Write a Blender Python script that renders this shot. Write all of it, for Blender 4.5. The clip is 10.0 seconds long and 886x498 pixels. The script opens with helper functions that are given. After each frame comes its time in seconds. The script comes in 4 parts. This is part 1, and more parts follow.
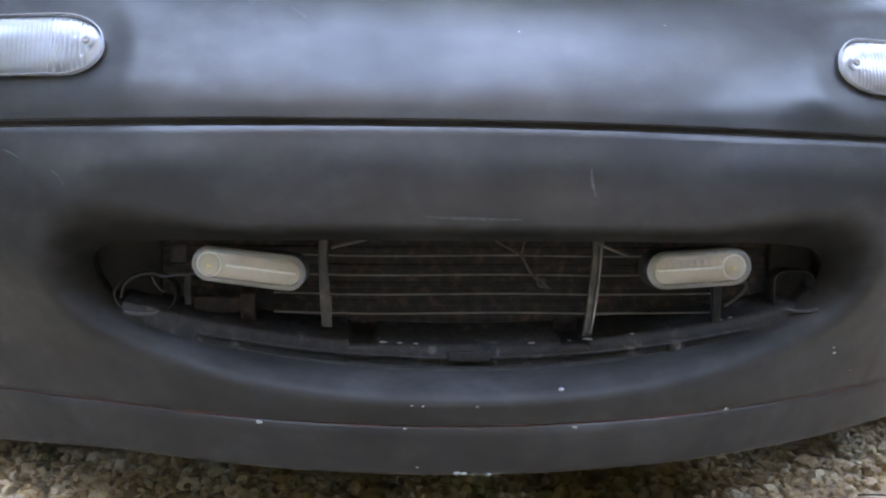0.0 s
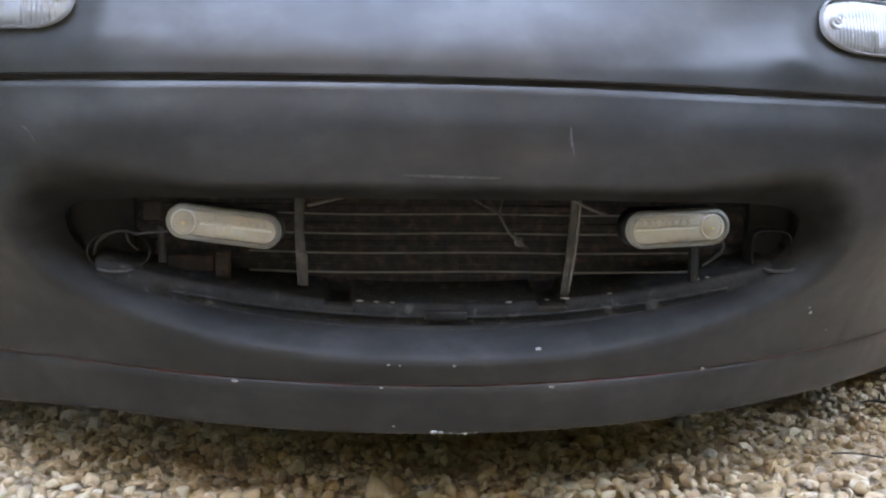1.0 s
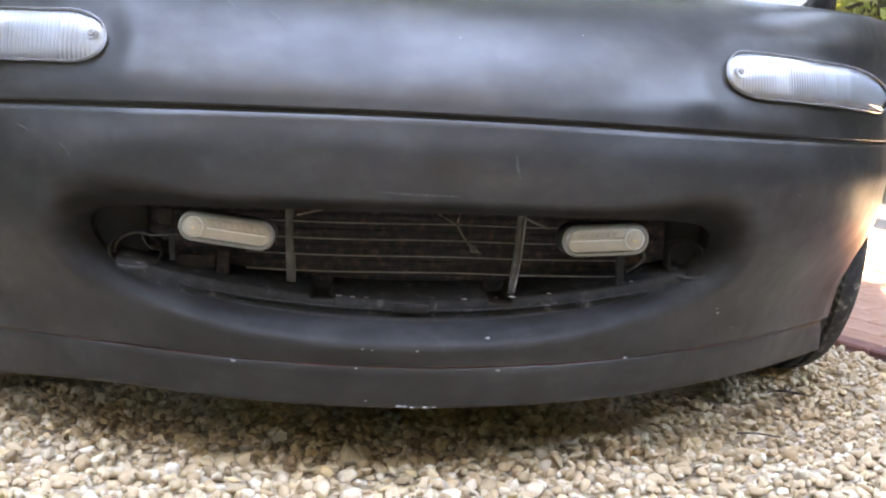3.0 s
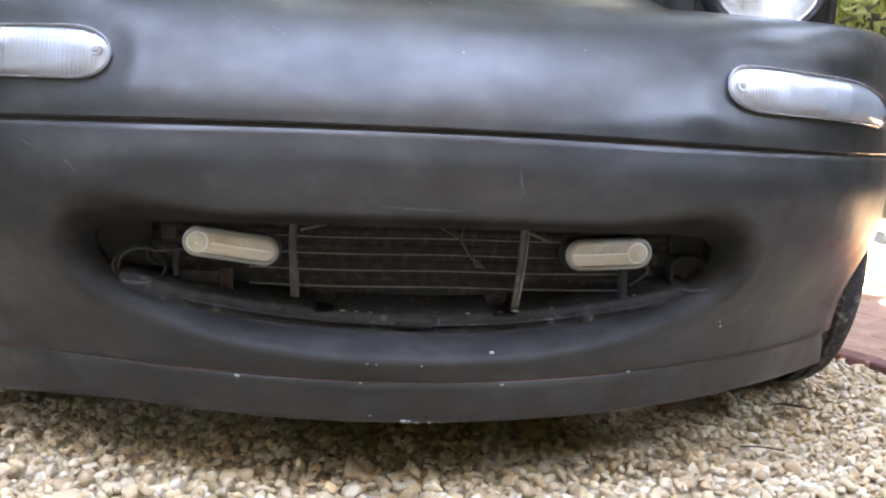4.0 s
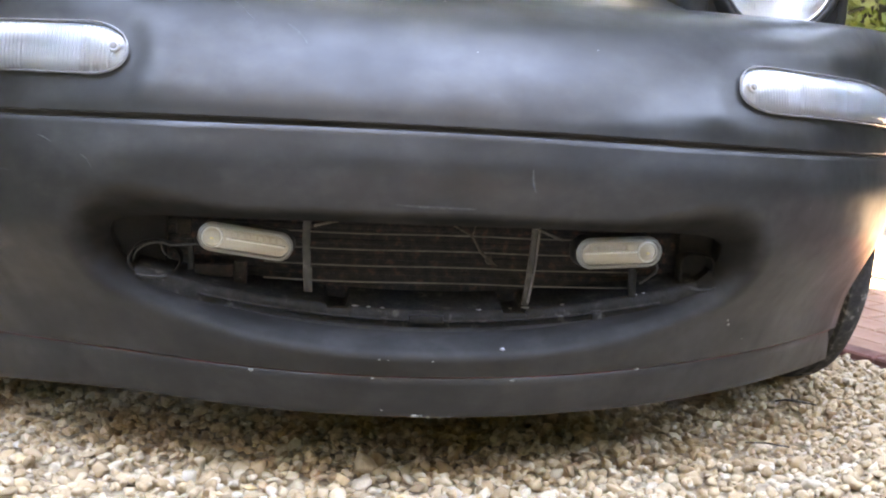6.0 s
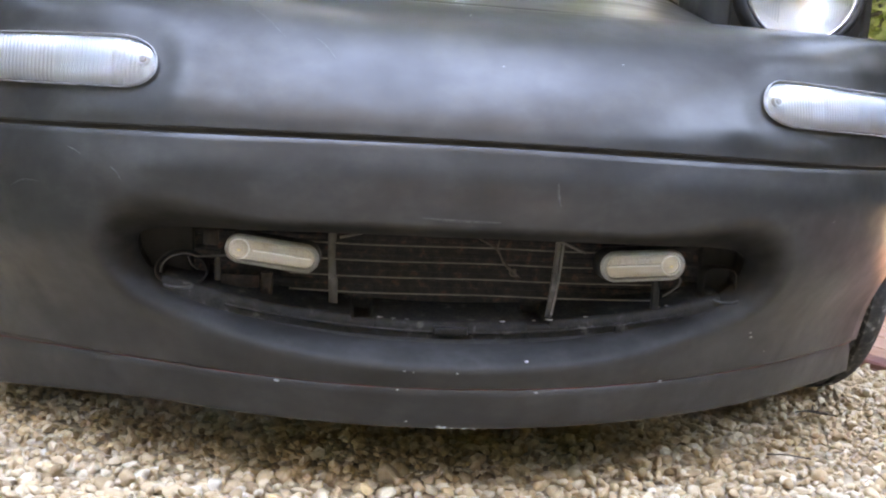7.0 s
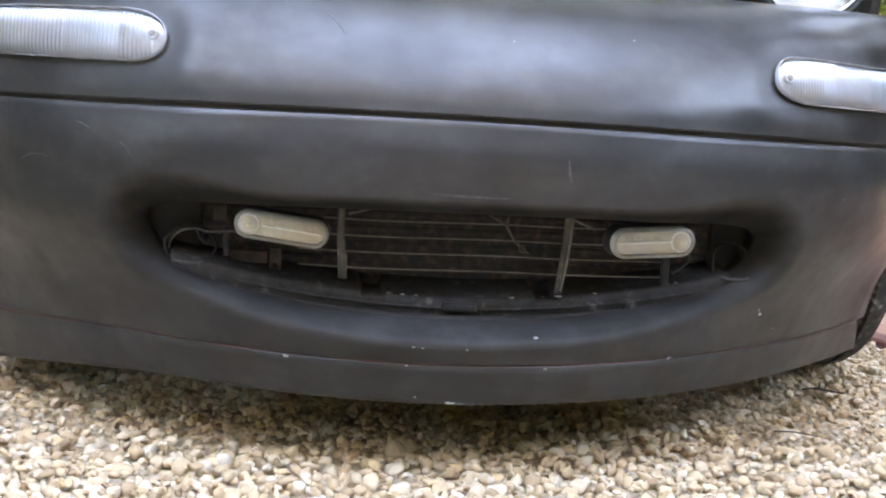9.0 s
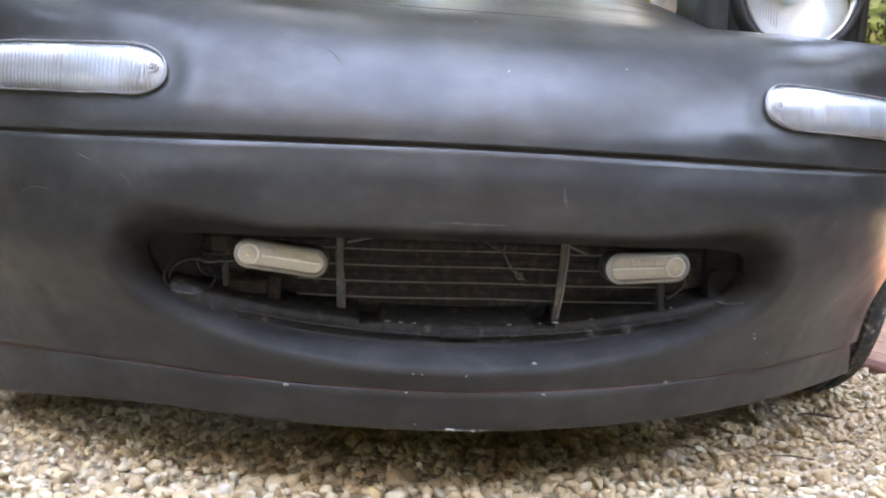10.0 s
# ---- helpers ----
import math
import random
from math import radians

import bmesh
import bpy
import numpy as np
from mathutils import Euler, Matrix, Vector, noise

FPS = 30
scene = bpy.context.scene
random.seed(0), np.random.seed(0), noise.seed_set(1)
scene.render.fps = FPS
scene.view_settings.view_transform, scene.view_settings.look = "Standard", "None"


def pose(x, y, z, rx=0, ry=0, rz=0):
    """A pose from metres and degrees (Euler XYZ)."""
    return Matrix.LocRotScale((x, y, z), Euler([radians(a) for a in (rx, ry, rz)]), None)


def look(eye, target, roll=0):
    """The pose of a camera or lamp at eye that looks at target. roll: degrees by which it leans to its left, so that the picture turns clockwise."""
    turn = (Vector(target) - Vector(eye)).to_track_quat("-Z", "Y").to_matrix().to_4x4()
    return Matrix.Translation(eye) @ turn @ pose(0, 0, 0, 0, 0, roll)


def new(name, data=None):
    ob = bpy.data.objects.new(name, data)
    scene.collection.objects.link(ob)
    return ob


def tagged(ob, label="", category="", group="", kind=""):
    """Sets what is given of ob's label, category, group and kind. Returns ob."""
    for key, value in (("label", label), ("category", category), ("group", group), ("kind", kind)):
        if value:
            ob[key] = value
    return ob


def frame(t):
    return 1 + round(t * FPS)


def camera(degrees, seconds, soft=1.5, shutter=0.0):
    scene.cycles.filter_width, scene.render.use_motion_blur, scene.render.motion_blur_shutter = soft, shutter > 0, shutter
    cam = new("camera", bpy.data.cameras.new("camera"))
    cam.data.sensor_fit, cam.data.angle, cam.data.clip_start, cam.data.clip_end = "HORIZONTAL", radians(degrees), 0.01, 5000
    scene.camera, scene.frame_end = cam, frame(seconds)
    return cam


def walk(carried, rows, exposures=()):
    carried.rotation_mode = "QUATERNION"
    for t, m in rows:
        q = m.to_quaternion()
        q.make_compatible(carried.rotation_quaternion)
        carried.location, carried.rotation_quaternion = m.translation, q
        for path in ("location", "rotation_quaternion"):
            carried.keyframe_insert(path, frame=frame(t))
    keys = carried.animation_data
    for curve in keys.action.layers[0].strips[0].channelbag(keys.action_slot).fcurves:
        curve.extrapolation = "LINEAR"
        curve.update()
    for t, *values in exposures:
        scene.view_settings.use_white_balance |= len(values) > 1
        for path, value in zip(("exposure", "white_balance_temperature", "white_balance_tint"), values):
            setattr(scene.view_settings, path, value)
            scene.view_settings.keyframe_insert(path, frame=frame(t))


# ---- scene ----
cam = camera(40.3, 10.0, 2.1)
PATH = [
    (0, (-0.1, -1.236, 0.516), (0.01, 0.746, 0.273), 0.7),
    (0.5, (-0.097, -1.229, 0.524), (0.042, 0.743, 0.222), 0.9),
    (1, (-0.102, -1.225, 0.517), (0.05, 0.744, 0.203), 1.1),
    (1.1, (-0.1, -1.228, 0.51), (0.043, 0.744, 0.207), 1.1),
    (1.2, (-0.108, -1.29, 0.523), (0.049, 0.697, 0.212), 1.15),
    (1.3, (-0.133, -1.45, 0.559), (0.07, 0.516, 0.252), 1.2),
    (1.5, (-0.13, -1.458, 0.562), (0.069, 0.51, 0.27), 1.6),
    (2, (-0.128, -1.468, 0.564), (0.075, 0.494, 0.235), 2.0),
    (2.5, (-0.123, -1.475, 0.569), (0.08, 0.488, 0.241), 2.5),
    (4, (-0.137, -1.478, 0.569), (0.082, 0.488, 0.274), 2.4),
    (4.5, (-0.146, -1.471, 0.567), (0.026, 0.494, 0.242), 1.4),
    (5, (-0.149, -1.471, 0.57), (0.024, 0.496, 0.252), 2.1),
    (5.5, (-0.151, -1.48, 0.585), (0.047, 0.483, 0.26), 3.2),
    (5.7, (-0.15, -1.487, 0.585), (0.071, 0.474, 0.261), 3.1),
    (6.8, (-0.163, -1.494, 0.601), (0.013, 0.474, 0.293), 2.4),
    (7, (-0.168, -1.497, 0.603), (0.025, 0.468, 0.283), 3.1),
    (7.5, (-0.17, -1.498, 0.602), (0.047, 0.463, 0.275), 3.7),
    (8, (-0.175, -1.492, 0.598), (0.049, 0.463, 0.242), 3.6),
    (8.5, (-0.179, -1.494, 0.597), (0.038, 0.464, 0.249), 3.5),
    (9, (-0.179, -1.493, 0.601), (0.014, 0.465, 0.243), 3.3),
    (9.5, (-0.18, -1.503, 0.588), (0.049, 0.454, 0.247), 2.6),
    (10, (-0.192, -1.511, 0.588), (0.017, 0.456, 0.295), 2.7),
]
EXPOSURE = [(0, 6.78, 10500, 22), (0.5, 6.72, 11600, 22), (1.2, 6.78, 12000, 22), (1.3, 6.95, 12000, 24), (10, 7.02, 12200, 24)]
walk(cam, [(t, look(eye, target, roll)) for t, eye, target, roll in PATH], EXPOSURE)

# ---------------------------------------------------------------- world, sun
SUN_EL, SUN_AZ = radians(38), radians(-4)   # the sun stands behind the car, a little to its side
world = bpy.data.worlds.new("sky")
scene.world = world
world.use_nodes = True
wn = world.node_tree
sky = wn.nodes.new("ShaderNodeTexSky")
sky.sky_type, sky.sun_disc = "NISHITA", False
sky.ozone_density, sky.dust_density = 4.5, 0.1
sky.sun_elevation, sky.sun_rotation = SUN_EL, SUN_AZ
wn.links.new(sky.outputs[0], wn.nodes["Background"].inputs[0])
wn.nodes["Background"].inputs[1].default_value = 0.118
sun = new("sun", bpy.data.lights.new("sun", "SUN"))
sun.data.energy, sun.data.angle, sun.data.color = 2.7, radians(0.6), (1.0, 0.94, 0.84)
toward = Vector((math.sin(SUN_AZ) * math.cos(SUN_EL), math.cos(SUN_AZ) * math.cos(SUN_EL), math.sin(SUN_EL)))
sun.matrix_world = look(toward * 20, (0, 0, 0))

# ---------------------------------------------------------------- materials


def mat(name):
    m = bpy.data.materials.new(name)
    m.use_nodes = True
    return m, m.node_tree, m.node_tree.nodes["Principled BSDF"]


def node(nt, kind, **values):
    n = nt.nodes.new(kind)
    for k, v in values.items():
        if k in n.inputs:
            n.inputs[k].default_value = v
    return n


def noise_node(nt, scale, detail=4, rough=0.55, stretch=None, space="Object"):
    tc = nt.nodes.new("ShaderNodeTexCoord")
    n = node(nt, "ShaderNodeTexNoise", Scale=scale, Detail=detail, Roughness=rough)
    if stretch:
        mp = nt.nodes.new("ShaderNodeMapping")
        mp.inputs["Scale"].default_value = stretch
        nt.links.new(tc.outputs[space], mp.inputs[0])
        nt.links.new(mp.outputs[0], n.inputs[0])
    else:
        nt.links.new(tc.outputs[space], n.inputs[0])
    return n


def ramp(nt, source, stops):
    r = nt.nodes.new("ShaderNodeValToRGB")
    while len(r.color_ramp.elements) < len(stops):
        r.color_ramp.elements.new(0.5)
    for e, (p, c) in zip(r.color_ramp.elements, stops):
        e.position = p
        e.color = (*c, 1) if isinstance(c, tuple) else (c, c, c, 1)
    nt.links.new(source, r.inputs[0])
    return r


def bump(nt, source, strength, distance, bsdf):
    b = node(nt, "ShaderNodeBump", Strength=strength, Distance=distance)
    nt.links.new(source, b.inputs["Height"])
    nt.links.new(b.outputs[0], bsdf.inputs["Normal"])
    return b


def speckled(name, stops, scale, rough=(0.4, 0.6), metal=0.0, bump_by=0.0, fine=None, detail=5, dist=0.002):
    """A surface whose colour wanders between the stops, with its own roughness range and fine relief."""
    m, nt, b = mat(name)
    n = noise_node(nt, scale, detail)
    r = ramp(nt, n.outputs[0], stops)
    nt.links.new(r.outputs[0], b.inputs["Base Color"])
    f = noise_node(nt, fine or scale * 6, 3)
    rr = ramp(nt, f.outputs[0], [(0.3, rough[0]), (0.7, rough[1])])
    nt.links.new(rr.outputs[0], b.inputs["Roughness"])
    b.inputs["Metallic"].default_value = metal
    if bump_by:
        bump(nt, f.outputs[0], bump_by, dist, b)
    return m


def maths(nt, operation, *values):
    """A Math node; each value is a number or another node's output."""
    n = nt.nodes.new("ShaderNodeMath")
    n.operation = operation
    for k, v in enumerate(values):
        if isinstance(v, (int, float)):
            n.inputs[k].default_value = v
        else:
            nt.links.new(v, n.inputs[k])
    return n.outputs[0]


def satin_paint():
    """Dusty satin black respray: a faint ripple, dust in drifts and runs, patches wiped to a soft gloss."""
    m, nt, b = mat("satin_black_paint")
    drift = noise_node(nt, 9.0, 4, 0.62, (1.0, 1.0, 1.7))
    film = ramp(nt, drift.outputs[0], [(0.30, (0.0150, 0.0145, 0.0140)), (0.5, (0.0225, 0.0218, 0.0211)), (0.74, (0.0410, 0.0398, 0.0381))])
    runs = noise_node(nt, 16.0, 3, 0.6, (1.0, 1.0, 0.28))   # rain marks down the face
    streak = ramp(nt, runs.outputs[0], [(0.35, 0.90), (0.55, 1.0), (0.78, 1.35)])
    mul = nt.nodes.new("ShaderNodeMix")
    mul.data_type, mul.blend_type = "RGBA", "MULTIPLY"
    mul.inputs["Factor"].default_value = 0.8
    nt.links.new(film.outputs[0], mul.inputs["A"])
    nt.links.new(streak.outputs[0], mul.inputs["B"])
    nt.links.new(mul.outputs["Result"], b.inputs["Base Color"])
    wiped = noise_node(nt, 7.0, 3, 0.62, (1.0, 1.0, 1.6))
    rr = ramp(nt, wiped.outputs[0], [(0.25, 0.29), (0.5, 0.34), (0.8, 0.46)])
    gloss = ramp(nt, wiped.outputs[0], [(0.25, 0.52), (0.5, 0.41), (0.8, 0.27)])
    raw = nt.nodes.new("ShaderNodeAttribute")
    raw.attribute_name = "rim_dulling"
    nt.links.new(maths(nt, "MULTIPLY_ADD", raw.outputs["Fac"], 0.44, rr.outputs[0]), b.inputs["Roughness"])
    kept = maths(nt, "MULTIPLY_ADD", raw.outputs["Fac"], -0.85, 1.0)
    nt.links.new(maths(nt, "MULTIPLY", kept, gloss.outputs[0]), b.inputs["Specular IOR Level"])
    b.inputs["IOR"].default_value = 1.47
    ripple = noise_node(nt, 14.0, 2, 0.5)
    bump(nt, ripple.outputs[0], 0.25, 0.006, b)
    return m


def clear_cover(name, tint=(1, 1, 1), rough=0.05, gloss=1.0):
    """Clear plastic or glass: light passes straight through, and the surface shines by Fresnel."""
    m, nt, b = mat(name)
    nt.nodes.remove(b)
    through_it = node(nt, "ShaderNodeBsdfTransparent", Color=(*tint, 1))
    shine = node(nt, "ShaderNodeBsdfGlossy", Roughness=rough, Color=(gloss, gloss, gloss, 1))
    fr = node(nt, "ShaderNodeFresnel", IOR=1.5)
    mx = nt.nodes.new("ShaderNodeMixShader")
    nt.links.new(fr.outputs[0], mx.inputs[0])
    nt.links.new(through_it.outputs[0], mx.inputs[1])
    nt.links.new(shine.outputs[0], mx.inputs[2])
    nt.links.new(mx.outputs[0], nt.nodes["Material Output"].inputs[0])
    return m


def gravel_stone():
    m, nt, b = mat("limestone_pebble")
    geo = nt.nodes.new("ShaderNodeNewGeometry")
    per = ramp(nt, geo.outputs["Random Per Island"],
               [(0.0, (0.28, 0.185, 0.11)), (0.12, (0.39, 0.27, 0.162)), (0.3, (0.47, 0.325, 0.20)), (0.55, (0.50, 0.36, 0.23)), (0.78, (0.54, 0.425, 0.305)),
                (0.88, (0.57, 0.47, 0.36)), (0.95, (0.58, 0.39, 0.21)), (1.0, (0.52, 0.45, 0.37))])
    n = noise_node(nt, 70.0, 6, 0.6)
    dirt = ramp(nt, n.outputs[0], [(0.3, (0.74, 0.69, 0.62)), (0.6, (1, 1, 1))])
    mul = nt.nodes.new("ShaderNodeMix")
    mul.data_type, mul.blend_type = "RGBA", "MULTIPLY"
    mul.inputs["Factor"].default_value = 0.8
    nt.links.new(per.outputs[0], mul.inputs["A"])
    nt.links.new(dirt.outputs[0], mul.inputs["B"])
    nt.links.new(mul.outputs["Result"], b.inputs["Base Color"])
    b.inputs["Roughness"].default_value = 0.88
    f = noise_node(nt, 220.0, 5, 0.65)
    bump(nt, f.outputs[0], 0.5, 0.004, b)
    return m


def yard_ground():
    """A pale gravelly drive along the car; rough, brownish unseen sides are added to dim its reflections."""
    m, nt, b = mat("gravelly_soil_dim_sides")
    grit = ramp(nt, noise_node(nt, 60.0, 8).outputs[0], [(0.3, (0.16, 0.115, 0.075)), (0.5, (0.36, 0.265, 0.18)), (0.7, (0.50, 0.39, 0.28))])
    dim_sides = ramp(nt, noise_node(nt, 9.0, 8, 0.65).outputs[0], [(0.3, (0.045, 0.045, 0.022)), (0.5, (0.095, 0.085, 0.048)), (0.72, (0.18, 0.15, 0.095))])
    tc = nt.nodes.new("ShaderNodeTexCoord")
    split = nt.nodes.new("ShaderNodeSeparateXYZ")
    nt.links.new(tc.outputs["Object"], split.inputs[0])
    away = maths(nt, "ABSOLUTE", maths(nt, "SUBTRACT", split.outputs["X"], 0.12))
    edge = maths(nt, "MULTIPLY_ADD", noise_node(nt, 2.0, 5).outputs[0], 0.3, away)
    share = nt.nodes.new("ShaderNodeMapRange")
    share.inputs["From Min"].default_value, share.inputs["From Max"].default_value = 1.28, 1.42
    nt.links.new(edge, share.inputs["Value"])
    mx = nt.nodes.new("ShaderNodeMix")
    mx.data_type = "RGBA"
    nt.links.new(share.outputs[0], mx.inputs["Factor"])
    nt.links.new(grit.outputs[0], mx.inputs["A"])
    nt.links.new(dim_sides.outputs[0], mx.inputs["B"])
    nt.links.new(mx.outputs["Result"], b.inputs["Base Color"])
    b.inputs["Roughness"].default_value = 0.9
    bump(nt, noise_node(nt, 90.0, 6).outputs[0], 0.7, 0.008, b)
    return m


def leaf_material(name, stops):
    """Leaves that let part of the light through."""
    m, nt, b = mat(name)
    geo = nt.nodes.new("ShaderNodeNewGeometry")
    r = ramp(nt, geo.outputs["Random Per Island"], stops)
    nt.links.new(r.outputs[0], b.inputs["Base Color"])
    b.inputs["Roughness"].default_value = 0.5
    tr = nt.nodes.new("ShaderNodeBsdfTranslucent")
    nt.links.new(r.outputs[0], tr.inputs[0])
    mx = nt.nodes.new("ShaderNodeMixShader")
    mx.inputs[0].default_value = 0.5
    nt.links.new(b.outputs[0], mx.inputs[1])
    nt.links.new(tr.outputs[0], mx.inputs[2])
    nt.links.new(mx.outputs[0], nt.nodes["Material Output"].inputs[0])
    return m


PAINT = satin_paint()
BLACK_PLASTIC = speckled("black_plastic", [(0.35, (0.012, 0.012, 0.012)), (0.7, (0.03, 0.029, 0.028))], 12, (0.42, 0.62), 0, 0.15)
DARK_INNER = speckled("dark_inner_metal", [(0.3, (0.020, 0.019, 0.018)), (0.7, (0.046, 0.042, 0.039))], 15, (0.6, 0.85), 0, 0.2)
DARK_INNER.node_tree.nodes["Principled BSDF"].inputs["Specular IOR Level"].default_value = 0.08
TRAY = speckled("grey_black_plastic", [(0.35, (0.012, 0.012, 0.0115)), (0.6, (0.024, 0.023, 0.022)), (0.74, (0.10, 0.095, 0.088))], 45, (0.6, 0.85), 0, 0.25)
TRAY.node_tree.nodes["Principled BSDF"].inputs["Specular IOR Level"].default_value = 0.25
WIRE = speckled("dusty_steel_wire", [(0.35, (0.12, 0.114, 0.108)), (0.65, (0.22, 0.2, 0.185))], 30, (0.45, 0.65), 0.4, 0.1)
BRACKET = speckled("dull_zinc_steel", [(0.3, (0.035, 0.034, 0.032)), (0.55, (0.085, 0.081, 0.077)), (0.75, (0.22, 0.21, 0.2))], 25, (0.4, 0.6), 0.5, 0.15)
RUST = speckled("rusty_steel", [(0.3, (0.011, 0.0085, 0.0075)), (0.55, (0.026, 0.0175, 0.0135)), (0.8, (0.085, 0.042, 0.028))], 35, (0.7, 0.9), 0.1, 0.4)
FIN = speckled("dusty_condenser_fin", [(0.35, (0.013, 0.012, 0.012)), (0.55, (0.030, 0.024, 0.022)), (0.74, (0.12, 0.055, 0.042))], 70, (0.6, 0.85), 0.2, 0.3)
REFLECTOR = speckled("bright_reflector", [(0.3, (0.39, 0.392, 0.39)), (0.7, (0.47, 0.472, 0.47))], 22, (0.34, 0.42), 0.3)
LAMP_CREAM = speckled("yellowed_white_plastic", [(0.3, (0.50, 0.46, 0.385)), (0.7, (0.59, 0.545, 0.47))], 40, (0.3, 0.45))
LAMP_WHITE = speckled("milky_plastic", [(0.3, (0.74, 0.74, 0.71)), (0.7, (0.84, 0.84, 0.82))], 60, (0.2, 0.3))
LAMP_EDGE = speckled("frosted_plastic_edge", [(0.3, (0.34, 0.34, 0.325)), (0.7, (0.43, 0.43, 0.415))], 50, (0.25, 0.35))
LED_CELL = speckled("hazy_diode_cell", [(0.3, (0.50, 0.47, 0.41)), (0.7, (0.57, 0.53, 0.47))], 50, (0.25, 0.35))
LED_YELLOW = speckled("amber_diode", [(0.3, (0.75, 0.62, 0.35)), (0.7, (0.85, 0.74, 0.48))], 90, (0.2, 0.3))
CHROME = speckled("bright_rim_metal", [(0.3, (0.50, 0.49, 0.475)), (0.7, (0.62, 0.61, 0.60))], 25, (0.32, 0.4), 1.0)
MIRROR = speckled("silvered_bowl", [(0.3, (0.60, 0.585, 0.56)), (0.7, (0.66, 0.645, 0.62))], 25, (0.36, 0.46), 0.8)
RIM_CLEAR = speckled("pale_moulded_edge", [(0.3, (0.26, 0.262, 0.265)), (0.7, (0.36, 0.362, 0.365))], 12, (0.2, 0.3))
SIGNAL_COVER = clear_cover("clear_signal_plastic", (0.95, 0.97, 1.0), 0.12)
CLEAR = clear_cover("clear_lamp_plastic", (0.97, 0.97, 0.95), 0.08)
GLASS = clear_cover("headlight_glass", (0.98, 0.98, 0.98), 0.03)
RUBBER = speckled("muddy_tyre_rubber", [(0.4, (0.014, 0.014, 0.014)), (0.58, (0.04, 0.038, 0.035)), (0.68, (0.19, 0.18, 0.165))], 60, (0.65, 0.9), 0, 0.5)
ALLOY = speckled("grey_alloy", [(0.3, (0.35, 0.35, 0.35)), (0.7, (0.5, 0.5, 0.5))], 20, (0.25, 0.4), 1.0)
RED_PAINT = speckled("old_red_paint", [(0.38, (0.03, 0.012, 0.011)), (0.55, (0.11, 0.022, 0.022)), (0.7, (0.17, 0.035, 0.035))], 14, (0.45, 0.7))
CHIP = speckled("pale_paint_chip", [(0.3, (0.16, 0.16, 0.155)), (0.7, (0.36, 0.36, 0.35))], 300, (0.5, 0.7))
SCUFF_AND_GLINT = speckled("scuff_and_glint_grey", [(0.35, (0.024, 0.024, 0.024)), (0.55, (0.034, 0.034, 0.034)), (0.8, (0.07, 0.07, 0.07))], 160, (0.5, 0.7))
TWIG = speckled("dry_twig_bark", [(0.3, (0.04, 0.032, 0.028)), (0.7, (0.12, 0.1, 0.088))], 120, (0.7, 0.9), 0, 0.4)
DARK_TWIG = speckled("dark_twig_bark", [(0.3, (0.02, 0.015, 0.012)), (0.7, (0.06, 0.045, 0.038))], 120, (0.7, 0.9), 0, 0.4)
BARK = speckled("grey_bark", [(0.3, (0.06, 0.05, 0.042)), (0.7, (0.17, 0.145, 0.12))], 12, (0.8, 0.95), 0, 0.6, dist=0.02)
STONE = gravel_stone()
GROUND = yard_ground()
BRICK = speckled("red_clay_paver", [(0.3, (0.27, 0.125, 0.08)), (0.55, (0.34, 0.175, 0.12)), (0.75, (0.39, 0.24, 0.175))], 9, (0.7, 0.85), 0, 0.35)
EDGE_BRICK = speckled("dark_red_paver", [(0.3, (0.10, 0.032, 0.026)), (0.7, (0.19, 0.07, 0.055))], 12, (0.6, 0.8), 0, 0.35)
JOINT = speckled("paver_joint_sand", [(0.3, (0.12, 0.10, 0.085)), (0.7, (0.24, 0.2, 0.17))], 40, (0.85, 0.95), 0, 0.5)
CONCRETE = speckled("pale_concrete", [(0.3, (0.20, 0.18, 0.155)), (0.7, (0.26, 0.235, 0.20))], 4, (0.8, 0.92), 0, 0.3)
WOODS = speckled("far_foliage", [(0.3, (0.015, 0.028, 0.008)), (0.55, (0.04, 0.065, 0.018)), (0.75, (0.08, 0.10, 0.03))], 0.9, (0.8, 0.95), 0, 0.9, fine=2.5, detail=8, dist=0.6)
LEAF_SUN = leaf_material("yellow_green_leaf", [(0.0, (0.24, 0.30, 0.09)), (0.5, (0.42, 0.47, 0.17)), (1.0, (0.62, 0.62, 0.34))])
LEAF_MID = leaf_material("green_leaf", [(0.0, (0.04, 0.07, 0.015)), (0.6, (0.075, 0.11, 0.025)), (1.0, (0.13, 0.15, 0.04))])
LEAF_OLIVE = leaf_material("olive_leaf", [(0.0, (0.055, 0.058, 0.018)), (0.5, (0.115, 0.11, 0.036)), (1.0, (0.19, 0.16, 0.065))])
LEAF_DARK = leaf_material("dark_green_leaf", [(0.0, (0.025, 0.05, 0.012)), (0.6, (0.05, 0.085, 0.02)), (1.0, (0.10, 0.12, 0.035))])

# ---------------------------------------------------------------- small helpers


def mesh_of(name, verts, faces, material, smooth=True):
    me = bpy.data.meshes.new(name)
    me.from_pydata([tuple(map(float, v)) for v in verts], [], [tuple(map(int, f)) for f in faces])
    if material:
        me.materials.append(material)
    if smooth:
        me.polygons.foreach_set("use_smooth", [True] * len(me.polygons))
    me.update()
    return me


def fix(bm):
    bmesh.ops.recalc_face_normals(bm, faces=bm.faces)


